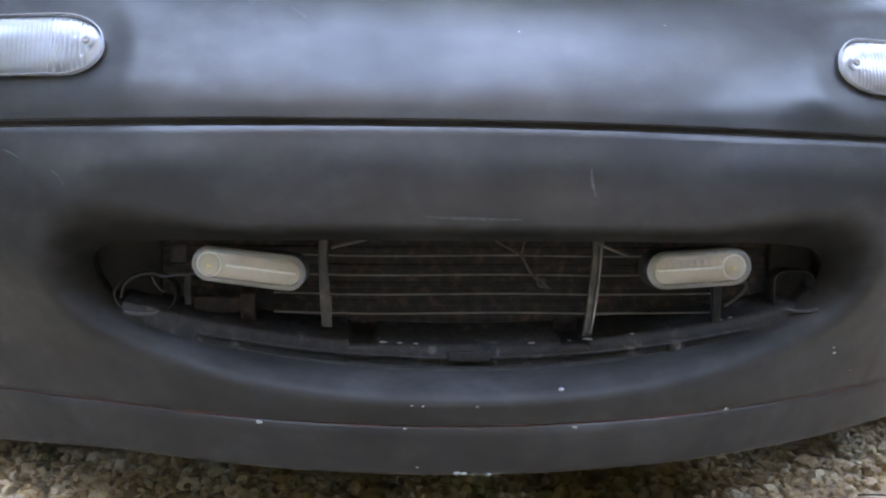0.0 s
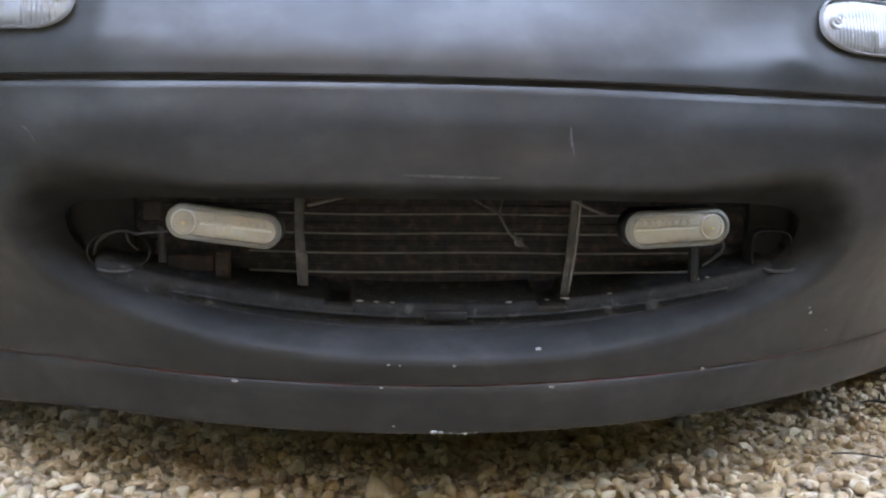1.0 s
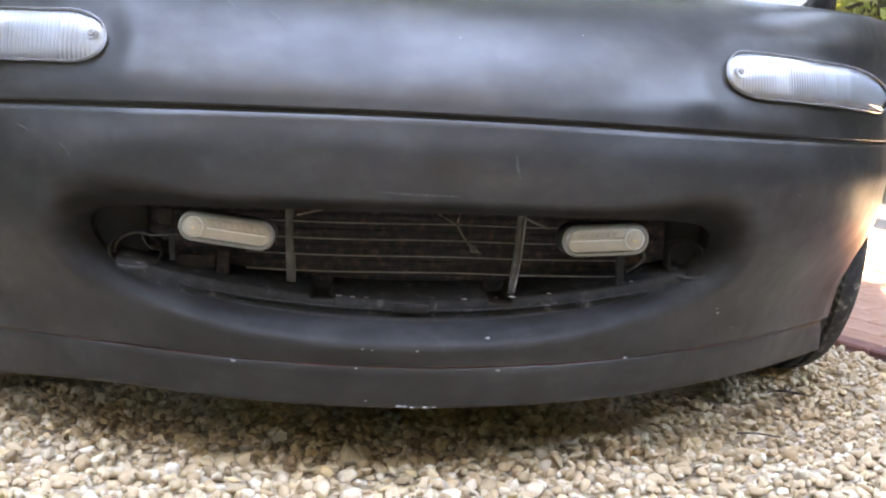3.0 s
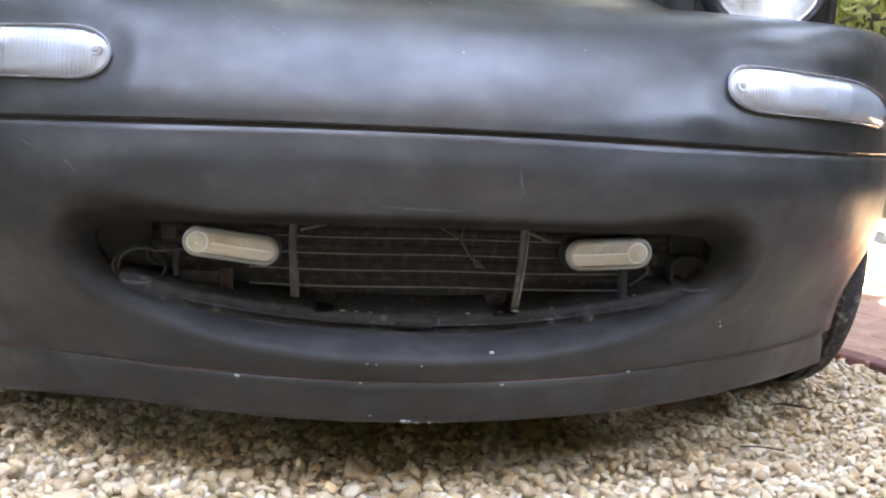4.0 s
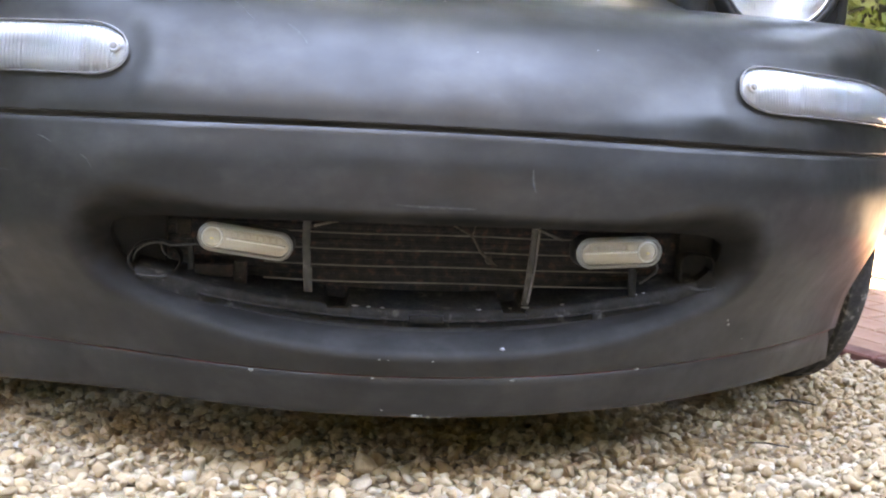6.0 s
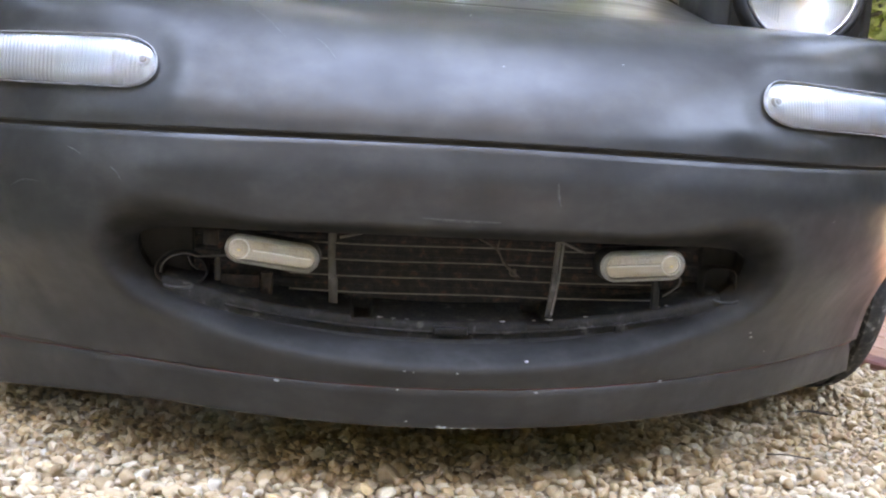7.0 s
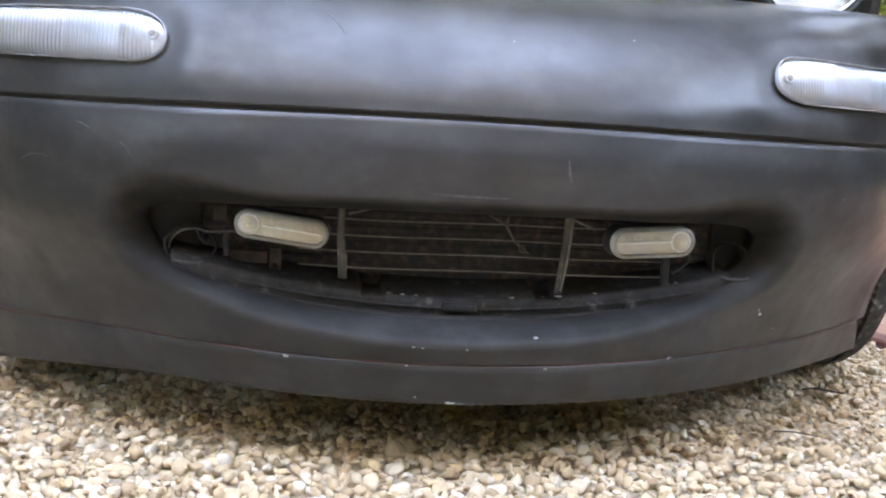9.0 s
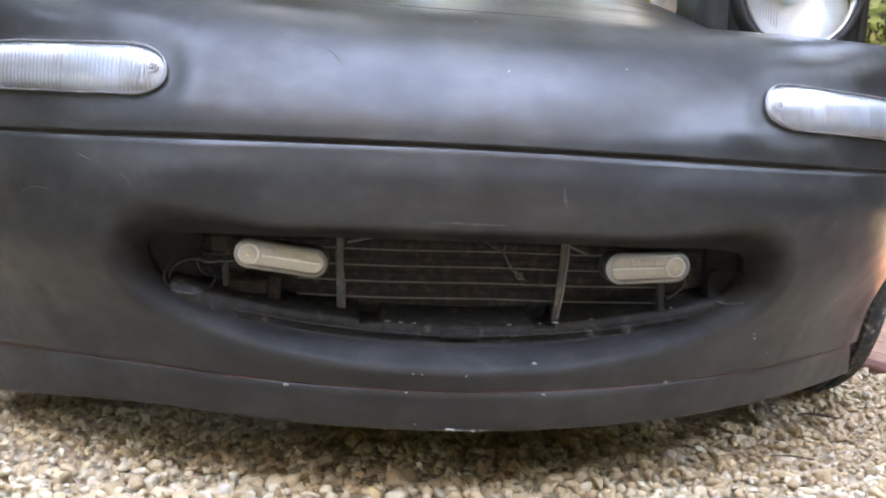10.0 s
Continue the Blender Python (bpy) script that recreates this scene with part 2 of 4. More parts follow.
def part(name, shape, material, parent, label="", smooth=True):
    """Links a bmesh, or (verts, faces), as one mesh object under a thing or a part."""
    if isinstance(shape, bmesh.types.BMesh):
        me = bpy.data.meshes.new(name)
        fix(shape)
        shape.to_mesh(me)
        shape.free()
        me.materials.append(material)
        if smooth:
            me.polygons.foreach_set("use_smooth", [True] * len(me.polygons))
    else:
        me = mesh_of(name, shape[0], shape[1], material, smooth)
    ob = new(name, me)
    if parent:
        ob.parent = parent
        if parent.parent is None:
            ob.matrix_parent_inverse = Matrix.Translation(-parent.location)
    if label:
        tagged(ob, label)
    return ob


def grid_faces(rows, cols, closed=False, base=0, flip=False):
    out = []
    for i in range(rows - 1):
        for j in range(cols if closed else cols - 1):
            a, b = base + i * cols + j, base + i * cols + (j + 1) % cols
            c, d = b + cols, a + cols
            out.append((d, c, b, a) if flip else (a, b, c, d))
    return out


def rounded_box(size, bevel, centre=(0, 0, 0), turn=None, segments=2):
    bm = bmesh.new()
    bmesh.ops.create_cube(bm, size=1)
    bmesh.ops.scale(bm, vec=size, verts=bm.verts)
    if bevel:
        bmesh.ops.bevel(bm, geom=bm.edges, offset=bevel, segments=segments, affect="EDGES", profile=0.6)
    if turn is not None:
        bmesh.ops.transform(bm, matrix=turn, verts=bm.verts)
    bmesh.ops.translate(bm, vec=centre, verts=bm.verts)
    return bm


def tube(points, radii, sides=8):
    """A round tube along points, closed at both ends: (verts, faces)."""
    pts = [Vector(p) for p in points]
    radii = [radii] * len(pts) if isinstance(radii, float) else list(radii)
    verts, faces = [], []
    side = None
    for i, p in enumerate(pts):
        d = (pts[min(i + 1, len(pts) - 1)] - pts[max(i - 1, 0)]).normalized()
        if side is None:
            side = d.orthogonal().normalized()
        side = (side - d * side.dot(d)).normalized()
        up = d.cross(side)
        for k in range(sides):
            a = 2 * math.pi * k / sides
            verts.append(p + (side * math.cos(a) + up * math.sin(a)) * radii[i])
    faces = grid_faces(len(pts), sides, True)
    faces.append(tuple(range(sides))[::-1])
    faces.append(tuple(range((len(pts) - 1) * sides, len(pts) * sides)))
    return verts, faces


def curve_through(keys, n):
    """n points on a smooth curve through the keys."""
    keys = [Vector(k) for k in keys]
    out = []
    for i in range(n):
        u = i / (n - 1) * (len(keys) - 1)
        k = min(int(u), len(keys) - 2)
        f = u - k
        p0, p1, p2, p3 = keys[max(k - 1, 0)], keys[k], keys[k + 1], keys[min(k + 2, len(keys) - 1)]
        out.append(0.5 * ((2 * p1) + (p2 - p0) * f + (2 * p0 - 5 * p1 + 4 * p2 - p3) * f * f + (3 * p1 - p0 - 3 * p2 + p3) * f ** 3))
    return out


def lathe(profile, axis_turn, centre, sides=48):
    """Turns (radius, height) pairs round the z axis, then places them: (verts, faces)."""
    m = Matrix.Translation(centre) @ axis_turn
    verts = [m @ Vector((r * math.cos(2 * math.pi * k / sides), r * math.sin(2 * math.pi * k / sides), h)) for r, h in profile for k in range(sides)]
    return verts, grid_faces(len(profile), sides, True)


def smooth01(a, b, v):
    f = min(1.0, max(0.0, (v - a) / (b - a)))
    return f * f * (3 - 2 * f)


def spline(keys, v):
    """A smooth curve through (at, value) keys."""
    keys = list(keys)
    if v <= keys[0][0]:
        return keys[0][1]
    if v >= keys[-1][0]:
        return keys[-1][1]
    for i in range(len(keys) - 1):
        if v <= keys[i + 1][0]:
            break

    def slope(j):
        if j == 0 or j == len(keys) - 1:
            a, b = (0, 1) if j == 0 else (len(keys) - 2, len(keys) - 1)
        else:
            a, b = j - 1, j + 1
        return (keys[b][1] - keys[a][1]) / (keys[b][0] - keys[a][0])
    h = keys[i + 1][0] - keys[i][0]
    f = (v - keys[i][0]) / h
    return ((1 + 2 * f) * (1 - f) ** 2 * keys[i][1] + f * (1 - f) ** 2 * h * slope(i) + f * f * (3 - 2 * f) * keys[i + 1][1]
            + f * f * (f - 1) * h * slope(i + 1))


# ---------------------------------------------------------------- the car's nose: its forms
WHEEL_Y, WHEEL_Z, ARCH_R = 0.755, 0.288, 0.345
FACE = [(0.105, 0.032), (0.15, 0.018), (0.172, 0.012), (0.20, 0.002), (0.235, 0.0), (0.30, 0.0), (0.37, -0.001), (0.41, -0.008), (0.45, -0.008), (0.487, 0.0)]
CROWN = [(0.497, 0.000), (0.515, 0.006), (0.54, 0.020), (0.57, 0.041), (0.60, 0.068), (0.63, 0.105), (0.65, 0.143), (0.664, 0.185), (0.672, 0.225)]


def lean(x, y, z):
    """The nose sits a touch askew."""
    k = 0.077 if z > 0.38 else 0.02
    drop = 0.014 * (abs(x) / 0.72) ** 4 * (1 - smooth01(0.17, 0.30, z))
    low_left = max(0.0, min(1.6, (-x - 0.36) / 0.26)) ** 1.5   # the lip hangs down at this end
    drop += 0.030 * low_left * (1 - smooth01(0.10, 0.235, z))
    sag = 0.046 * x * x * smooth01(0.39, 0.47, z) * (1 - smooth01(0.50, 0.53, z))
    return Vector((x, y, z - k * (z - 0.38) * x * (1 - smooth01(0.4, 0.9, y)) - drop - sag))


def plan(x, z):
    w = smooth01(0.19, 0.37, z)
    return (0.75 - 0.50 * w) * x * x + (0.05 + 0.57 * w) * x ** 4


def face_y(x, z):
    return spline(FACE, z) + plan(x, z)


SIG_IN, SIG_OUT, SIG_Z, SIG_SHIFT = 0.3965, 0.742, 0.5635, 0.009   # the indicators' span and height


def recess(x, z):
    """A shallow dish round each indicator, with a faint swelling at its border."""
    reach = max(0.0, SIG_IN + 0.032 - abs(x - SIG_SHIFT))
    d = math.hypot(reach, z - SIG_Z + (0.03 if x > 0 else 0.02) * max(0.0, abs(x) - 0.45)) - 0.032
    return 0.0034 * (1 - smooth01(0.0, 0.030, d)) - 0.0012 * smooth01(0.018, 0.040, d) * (1 - smooth01(0.040, 0.085, d))


def crown_y(x, z):
    return spline(CROWN, z) * (1 - 0.75 * smooth01(0.0, 0.8, abs(x))) + plan(x, z) + recess(x, z) * smooth01(0.498, 0.525, z) * (1 - smooth01(0.63, 0.66, z))


def nose_y(x, z):
    return face_y(x, z) if z < 0.492 else crown_y(x, z)


def on_nose(x, z, proud=0.0):
    """The place on the painted nose at this breadth and height, and the normal there."""
    e = 0.004
    n = Vector(((nose_y(x + e, z) - nose_y(x - e, z)) / (2 * e), -1.0, (nose_y(x, z + e) - nose_y(x, z - e)) / (2 * e))).normalized()
    return lean(x, nose_y(x, z), z) + n * proud, n


def arch_y(z):
    return WHEEL_Y - math.sqrt(max(0.0, ARCH_R ** 2 - (z - WHEEL_Z) ** 2))


def edge_x(z, y_at, form):
    """Half breadth at which the form reaches back to y_at."""
    lo, hi = 0.3, 1.1
    for _ in range(40):
        mid = (lo + hi) / 2
        lo, hi = (mid, hi) if form(mid, z) < y_at else (lo, mid)
    return lo


car = new("car")
tagged(car, "satin black sports car with raised headlights, parked on gravel", "car")
car.location = (0, 1.9, 0)
bpy.context.view_layer.update()

# ---- bumper cover round the mouth
MOUTH_X, MOUTH_Z = 0.420, 0.334
MOUTH_UP, MOUTH_DOWN, BOW_UP, BOW_DOWN = 0.036, 0.113, 2.9, 2.3   # its reach above and below, and how square it is


def mouth_outline(n=480):
    raw = []
    for k in range(4000):
        a = 2 * math.pi * k / 4000
        c, s = math.cos(a), math.sin(a)
        e, b = (BOW_UP, MOUTH_UP) if s > 0 else (BOW_DOWN, MOUTH_DOWN)
        raw.append((MOUTH_X * math.copysign(abs(c) ** (2 / e), c), MOUTH_Z + b * math.copysign(abs(s) ** (2 / e), s)))
    raw = np.array(raw)
    step = np.r_[0, np.cumsum(np.linalg.norm(np.diff(np.r_[raw, raw[:1]], axis=0), axis=1))]
    at = np.linspace(0, step[-1], n, endpoint=False)
    closed = np.r_[raw, raw[:1]]
    return np.c_[np.interp(at, step, closed[:, 0]), np.interp(at, step, closed[:, 1])]


def outer_outline(inner, z_low=0.174, z_high=0.4885, share=0.80, reach=0.46):
    """For each place on the mouth's rim its mate on the cover's outer edge: straight up or down from the middle, fanned out from the ends."""
    z_top = MOUTH_Z + MOUTH_UP * (1 - share ** BOW_UP) ** (1 / BOW_UP)
    z_foot = MOUTH_Z - MOUTH_DOWN * (1 - share ** BOW_DOWN) ** (1 / BOW_DOWN)
    x_high, x_low = edge_x(z_high, arch_y(z_high), face_y), edge_x(z_low, arch_y(z_low), face_y)
    out = np.zeros_like(inner)
    for i, (x, z) in enumerate(inner):
        out[i] = (x / MOUTH_X / share * reach, z_high if z > MOUTH_Z else z_low)
    for side in (-1, 1):
        end = sorted((i for i, (x, z) in enumerate(inner) if x * side > 0 and z_foot < z < z_top), key=lambda i: -inner[i][1])
        lengths = (x_high - reach, z_high - z_low, x_low - reach)
        way = np.linspace(0, sum(lengths), len(end) + 2)[1:-1]
        for corner in (lengths[0], lengths[0] + lengths[1]):
            way[int(abs(way - corner).argmin())] = corner
        for i, t in zip(end, way):
            if t <= lengths[0]:
                out[i] = (side * (reach + t), z_high)
            elif t < lengths[0] + lengths[1] - 1e-9:
                zz = z_high - (t - lengths[0])
                out[i] = (side * edge_x(zz, arch_y(zz), face_y), zz)
            else:
                out[i] = (side * (x_low - (t - lengths[0] - lengths[1])), z_low)
    return out


def bumper_cover():
    inner = mouth_outline()
    outer = outer_outline(inner)
    n = len(inner)
    along = np.roll(inner, -1, axis=0) - np.roll(inner, 1, axis=0)
    along = sum(np.roll(along, k, axis=0) for k in range(-4, 5))
    outward = np.c_[along[:, 1], -along[:, 0]] / np.linalg.norm(along, axis=1)[:, None]
    verts = []
    turn_in, flat = 16, 14   # rings on the rolled rim, and on the face beyond it
    for depth, spread in ((0.09, 0.006), (0.06, 0.004), (0.035, 0.002), (0.015, 0.0)):   # the duct's wall behind the rim
        for (x, z) in inner:
            roll = rim_radius(x, z)
            verts.append(lean(x * (1 + spread / 0.4), face_y(x, z) + roll + depth, z + math.copysign(spread, z - 0.3)))
    for i in range(turn_in + flat):
        for (x, z), (nx, nz), (ox, oz) in zip(inner, outward, outer):
            w = rim_width(x, z) * min(i, turn_in) / turn_in
            s = max(0, i - turn_in) / (flat - 1)
            px, pz = (x + nx * w) * (1 - s) + ox * s, (z + nz * w) * (1 - s) + oz * s
            gap = np.hypot(inner[:, 0] - px, inner[:, 1] - pz)
            k = int(gap.argmin())
            sink = rim_radius(*inner[k]) * roll_in(1 - gap[k] / rim_width(*inner[k]), (MOUTH_Z - inner[k][1]) / MOUTH_DOWN)
            verts.append(lean(px, face_y(px, pz) + sink, pz))
    for back in (0.004, 0.012):   # the folded outer edge
        for (ox, oz) in outer:
            zz = oz + (0.0025 if oz > 0.48 else -0.001 if oz < 0.176 else 0) * (1 if back < 0.01 else 1.2)
            verts.append(lean(ox, face_y(ox, oz) + back, zz))
    faces = grid_faces(4 + turn_in + flat + 2, n, True)
    skin = [tuple(i - 4 * n for i in f) for f in faces if min(f) >= 4 * n]
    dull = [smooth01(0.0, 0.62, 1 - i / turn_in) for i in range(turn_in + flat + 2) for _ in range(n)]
    return (verts[4 * n:], skin), dull, (verts[:5 * n], [f for f in faces if max(f) < 5 * n])


def rim_radius(x, z):
    """How deep the rim rolls in."""
    if z > MOUTH_Z:
        return 0.026 + 0.040 * smooth01(0.55, 1.0, abs(x) / MOUTH_X)
    return 0.066


def rim_width(x, z):
    """Over what breadth of the face it does so."""
    if z > MOUTH_Z:
        return 0.022 + 0.040 * smooth01(0.55, 1.0, abs(x) / MOUTH_X)
    return 0.062 - 0.038 * smooth01(0.0, 0.85, (MOUTH_Z - z) / MOUTH_DOWN)


ROLL = [(0.0, 0.0), (0.2, 0.02), (0.4, 0.065), (0.6, 0.15), (0.75, 0.27), (0.86, 0.44), (0.94, 0.68), (1.0, 1.0)]


def roll_in(q, low):
    """Share of the depth, from the face (0) to the rim's inner edge (1): a rounded ledge along the foot, a wider bowl elsewhere."""
    if q <= 0:
        return 0.0
    f = smooth01(0.2, 0.7, low)
    return f * spline(ROLL, q) + (1 - f) * q ** 2.2


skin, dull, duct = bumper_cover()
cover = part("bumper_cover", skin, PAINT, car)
cover.data.attributes.new("rim_dulling", "FLOAT", "POINT").data.foreach_set("value", dull)   # roughness rises and gloss falls towards the rim's inner edge
part("mouth_duct", duct, DARK_INNER, car, "matt black duct behind the rim")

# ---- the upper nose, above the long groove


def upper_nose():
    zs = np.r_[0.4945, 0.4950, np.linspace(0.4966, 0.60, 44), np.linspace(0.603, 0.672, 28)]
    cols = 401
    verts = []
    for i, z in enumerate(zs):
        zz = max(z, 0.497)
        xe = edge_x(zz, 0.475, crown_y)
        for j in range(cols):
            x = xe * (2 * j / (cols - 1) - 1)
            back = (0.012, 0.004)[i] if i < 2 else 0.0
            verts.append(lean(x, crown_y(x, zz) + back, z + (0.0015 if i == 1 else 0)))
    # the folded rear edge
    xe = edge_x(0.672, 0.475, crown_y)
    for dz, back in ((-0.003, 0.004), (-0.02, 0.006)):
        for j in range(cols):
            x = xe * (2 * j / (cols - 1) - 1)
            verts.append(lean(x, crown_y(x, 0.672) + back, 0.672 + dz))
    return verts, grid_faces(len(zs) + 2, cols, False, 0, True)


part("upper_nose", upper_nose(), PAINT, car)


def groove_bed():
    verts = []
    xe = edge_x(0.49, 0.47, face_y)
    for z in (0.478, 0.492, 0.505):
        for j in range(121):
            x = xe * (2 * j / 120 - 1)
            verts.append(lean(x, face_y(x, 0.487) + 0.0055, z))
    return verts, grid_faces(3, 121, False, 0, True)


part("groove_strip", groove_bed(), DARK_INNER, car, "dark recessed strip between bumper and nose")

# ---- lip spoiler with the old red paint in its seam


def lip():
    zs = [0.1745, 0.1716, 0.1702, 0.160, 0.15, 0.14, 0.13, 0.122, 0.116, 0.1135, 0.1125]
    verts = []
    cols = 181
    rows = len(zs) + 2
    for i, z in enumerate(zs):
        y_end = arch_y(0.172) - 0.034 + 0.045 * max(0.0, 1 - (z - 0.1125) / 0.061) ** 0.7
        xe = edge_x(z, y_end, face_y)
        for j in range(cols):
            x = xe * (2 * j / (cols - 1) - 1)
            verts.append(lean(x, face_y(x, z) + (0.007, 0.0008, -0.0005)[i] if i < 3 else face_y(x, z) + (0.0 if i < 9 else 0.003 if i == 9 else 0.007), z))
    xe = edge_x(0.1125, arch_y(0.172) + 0.011, face_y)
    for back, up in ((0.03, 0.002), (0.09, 0.03)):
        for j in range(cols):
            x = xe * (2 * j / (cols - 1) - 1)
            verts.append(lean(x, face_y(x, 0.1125) + back, 0.1125 + up))
    return verts, grid_faces(rows, cols)


part("lip_spoiler", lip(), PAINT, car, "satin black lip with pale scuffs along its lower edge")


def seam():
    verts = []
    xe = edge_x(0.1735, arch_y(0.1735) - 0.02, face_y)
    for z, back in ((0.1700, 0.0050), (0.1729, 0.0006), (0.1754, 0.0050)):
        for j in range(161):
            x = xe * (2 * j / 160 - 1)
            verts.append(lean(x, face_y(x, z) + back, z + 0.0006 * math.sin(x * 23) - 0.0004))
    return verts, grid_faces(3, 161, False, 0, True)


part("seam_bead", seam(), RED_PAINT, car, "worn dark red paint showing in the seam")

# ---- hood


def hood_z(x, y):
    b = max(0.0, abs(x) - 0.25)
    return 0.6725 + 0.165 * (y - 0.225) - 0.03 * (y - 0.225) ** 2 - 0.7 * b * b


def hood():
    cols, verts = 61, []
    ys = np.r_[0.0, 0.003, 0.008, np.linspace(0.02, 1.05, 30)]
    for i, back in enumerate(ys):
        for j in range(cols):
            x = (0.553 - 0.085 * smooth01(0.0, 0.17, back) ** 0.8) * (2 * j / (cols - 1) - 1)   # the corners are cut back for the headlights
            y = 0.2265 + plan(x, 0.672) - spline(CROWN, 0.672) * 0.75 * smooth01(0.0, 0.8, abs(x)) + back
            z = hood_z(x, y)
            if i == 0:
                z -= 0.02
            elif i == 1:
                z -= 0.002
            if j in (0, cols - 1):
                z -= 0.02
            verts.append(lean(x, y, z))
    return verts, grid_faces(len(ys), cols, False, 0, True)


part("hood", hood(), PAINT, car, "satin black bonnet with a soft sheen")

# ---- fenders


def fender(side):
    ys = np.r_[np.linspace(0.477, 1.09, 34), 1.0985, np.linspace(1.12, 1.45, 8)]
    rows, verts = 18, []
    for y in ys:
        g = smooth01(0.40, 0.80, y)
        low = WHEEL_Z + math.sqrt(max(0.0, ARCH_R ** 2 - (y - WHEEL_Y) ** 2)) if y < WHEEL_Y + ARCH_R - 0.003 else 0.19
        low = max(low, 0.19)
        for i in range(rows):
            f = i / (rows - 1)
            zf = 0.497 + f * (0.672 - 0.497)
            front_x = edge_x(zf, 0.475, crown_y)
            turn = max(0.0, (f - 0.35) / 0.65)
            back_x = 0.836 - 0.02 * f - 0.13 * turn ** 2.2
            top = 0.672 + 0.095 * smooth01(0.46, 0.95, y)
            back_z = low + (top - low) * (f if low > 0.4 else f ** 0.8)
            x = front_x + (back_x - front_x) * g
            z = zf + (back_z - zf) * smooth01(0.475, 0.56, y) if y < 0.56 else back_z
            verts.append(lean(side * x, y, z))
    # a flange turned in round the wheel arch
    flange = len(verts)
    for k, y in enumerate(ys):
        v = verts[k * rows]
        verts.append(Vector((v.x - side * 0.035, v.y, v.z + 0.004)))
    faces = grid_faces(len(ys), rows)
    for k in range(len(ys) - 1):
        faces.append((k * rows, (k + 1) * rows, flange + k + 1, flange + k))
    return verts, faces


for s in (-1, 1):
    part("fender", fender(s), PAINT, car)

# ---- the rest of the body, plain


def rear_body():
    verts, rows = [], 33
    ys = [1.45, 1.6, 1.9, 2.3, 2.7, 3.1, 3.4, 3.65, 3.82, 3.9]
    for y in ys:
        t = smooth01(3.3, 3.95, y)
        half, top, low = 0.836 - 0.18 * t, 0.80 - 0.05 * t, 0.19 + 0.12 * t
        for k in range(rows):
            a = math.pi * k / (rows - 1)
            c, s = math.cos(a), math.sin(a)
            verts.append(Vector((half * math.copysign(abs(c) ** 0.35, c), y, low + (top - low) * abs(s) ** 0.5)))
    faces = grid_faces(len(ys), rows, False, 0, True)
    faces.append(tuple(range((len(ys) - 1) * rows, len(ys) * rows)))
    faces.append(tuple(range(rows))[::-1])
    return verts, faces


part("body_shell", rear_body(), PAINT, car)
part("underbody", rounded_box((1.2, 3.3, 0.05), 0.01, (0, 2.12, 0.2)), DARK_INNER, car)
part("engine_bay", rounded_box((0.86, 0.9, 0.4), 0.02, (0, 0.95, 0.44)), DARK_INNER, car)


def arch_liner(side):
    verts = []
    for x in (0.50, 0.58, 0.66, 0.72):
        for k in range(25):
            a = math.pi * (1.06 - 1.12 * k / 24)
            verts.append(Vector((side * x, WHEEL_Y + (ARCH_R - 0.004) * math.cos(a), WHEEL_Z + (ARCH_R - 0.004) * math.sin(a))))
    n = len(verts)
    verts += [Vector((side * 0.50, v.y, v.z)) for v in verts[:25]] + [Vector((side * 0.5, WHEEL_Y, WHEEL_Z))]
    faces = grid_faces(4, 25)
    faces += [(n + k, n + k + 1, n + 25) for k in range(24)]
    return verts, faces


for s in (-1, 1):
    part("wheel_arch_liner", arch_liner(s), DARK_INNER, car)

# ---- wheels


def wheel(side):
    turn = Matrix.Rotation(radians(90), 4, "Y")
    centre = Vector((side * 0.728, WHEEL_Y, 0.287))
    rim = part("wheel", lathe([(0.02, 0.05 * side), (0.09, 0.055 * side), (0.15, 0.03 * side), (0.168, 0.07 * side), (0.182, 0.084 * side), (0.186, 0.08 * side),
                               (0.178, 0.0), (0.186, -0.08 * side), (0.02, -0.05 * side), (0.02, 0.05 * side)], turn, centre), ALLOY, car, "grey alloy wheel")
    prof = [(0.186, -0.076), (0.21, -0.091), (0.245, -0.096), (0.266, -0.092), (0.279, -0.083), (0.287, -0.068), (0.289, -0.050), (0.2895, -0.0475), (0.283, -0.0455),
            (0.283, -0.039), (0.2905, -0.037), (0.291, -0.014), (0.284, -0.012), (0.284, -0.004), (0.291, -0.002)]
    prof = prof + [(r, -h) for r, h in prof[::-1]]
    verts, faces = lathe(prof, turn, centre, 96)
    part("tyre", (verts, faces), RUBBER, rim, "black tyre with dried mud on its tread")


for s in (-1, 1):
    wheel(s)

# ---------------------------------------------------------------- turn signals


def signal_span(x, grow=0.0, side=1):
    """Lower and upper edge of an indicator at this breadth."""
    a, b = SIG_IN - grow, SIG_OUT + grow
    up = low = 0.0315 + grow
    bend_up, bend_low = (0.030, 0.066) if side > 0 else (0.056, 0.050)
    if x < a + bend_up:
        f = max(0.0, min(1.0, (a + bend_up - x) / bend_up))
        up *= max(0.0, 1 - f ** 2.3) ** (1 / 2.3)
    if x < a + bend_low:
        f = max(0.0, min(1.0, (a + bend_low - x) / bend_low))
        low *= max(0.0, 1 - f ** 2.1) ** (1 / 2.1)
    if x > 0.59:
        f = min(1.0, (x - 0.59) / (b - 0.59))
        up = -0.012 + (up + 0.012) * max(0.0, 1 - f ** 2.0) ** 0.5
    if x > b - 0.035:
        f = min(1.0, (x - b + 0.035) / 0.035)
        low = 0.012 + (low - 0.012) * max(0.0, 1 - f ** 2.0) ** 0.5
    mid = SIG_Z - (0.045 if side > 0 else 0.025) * max(0.0, x - 0.45)
    return mid - low, mid + up


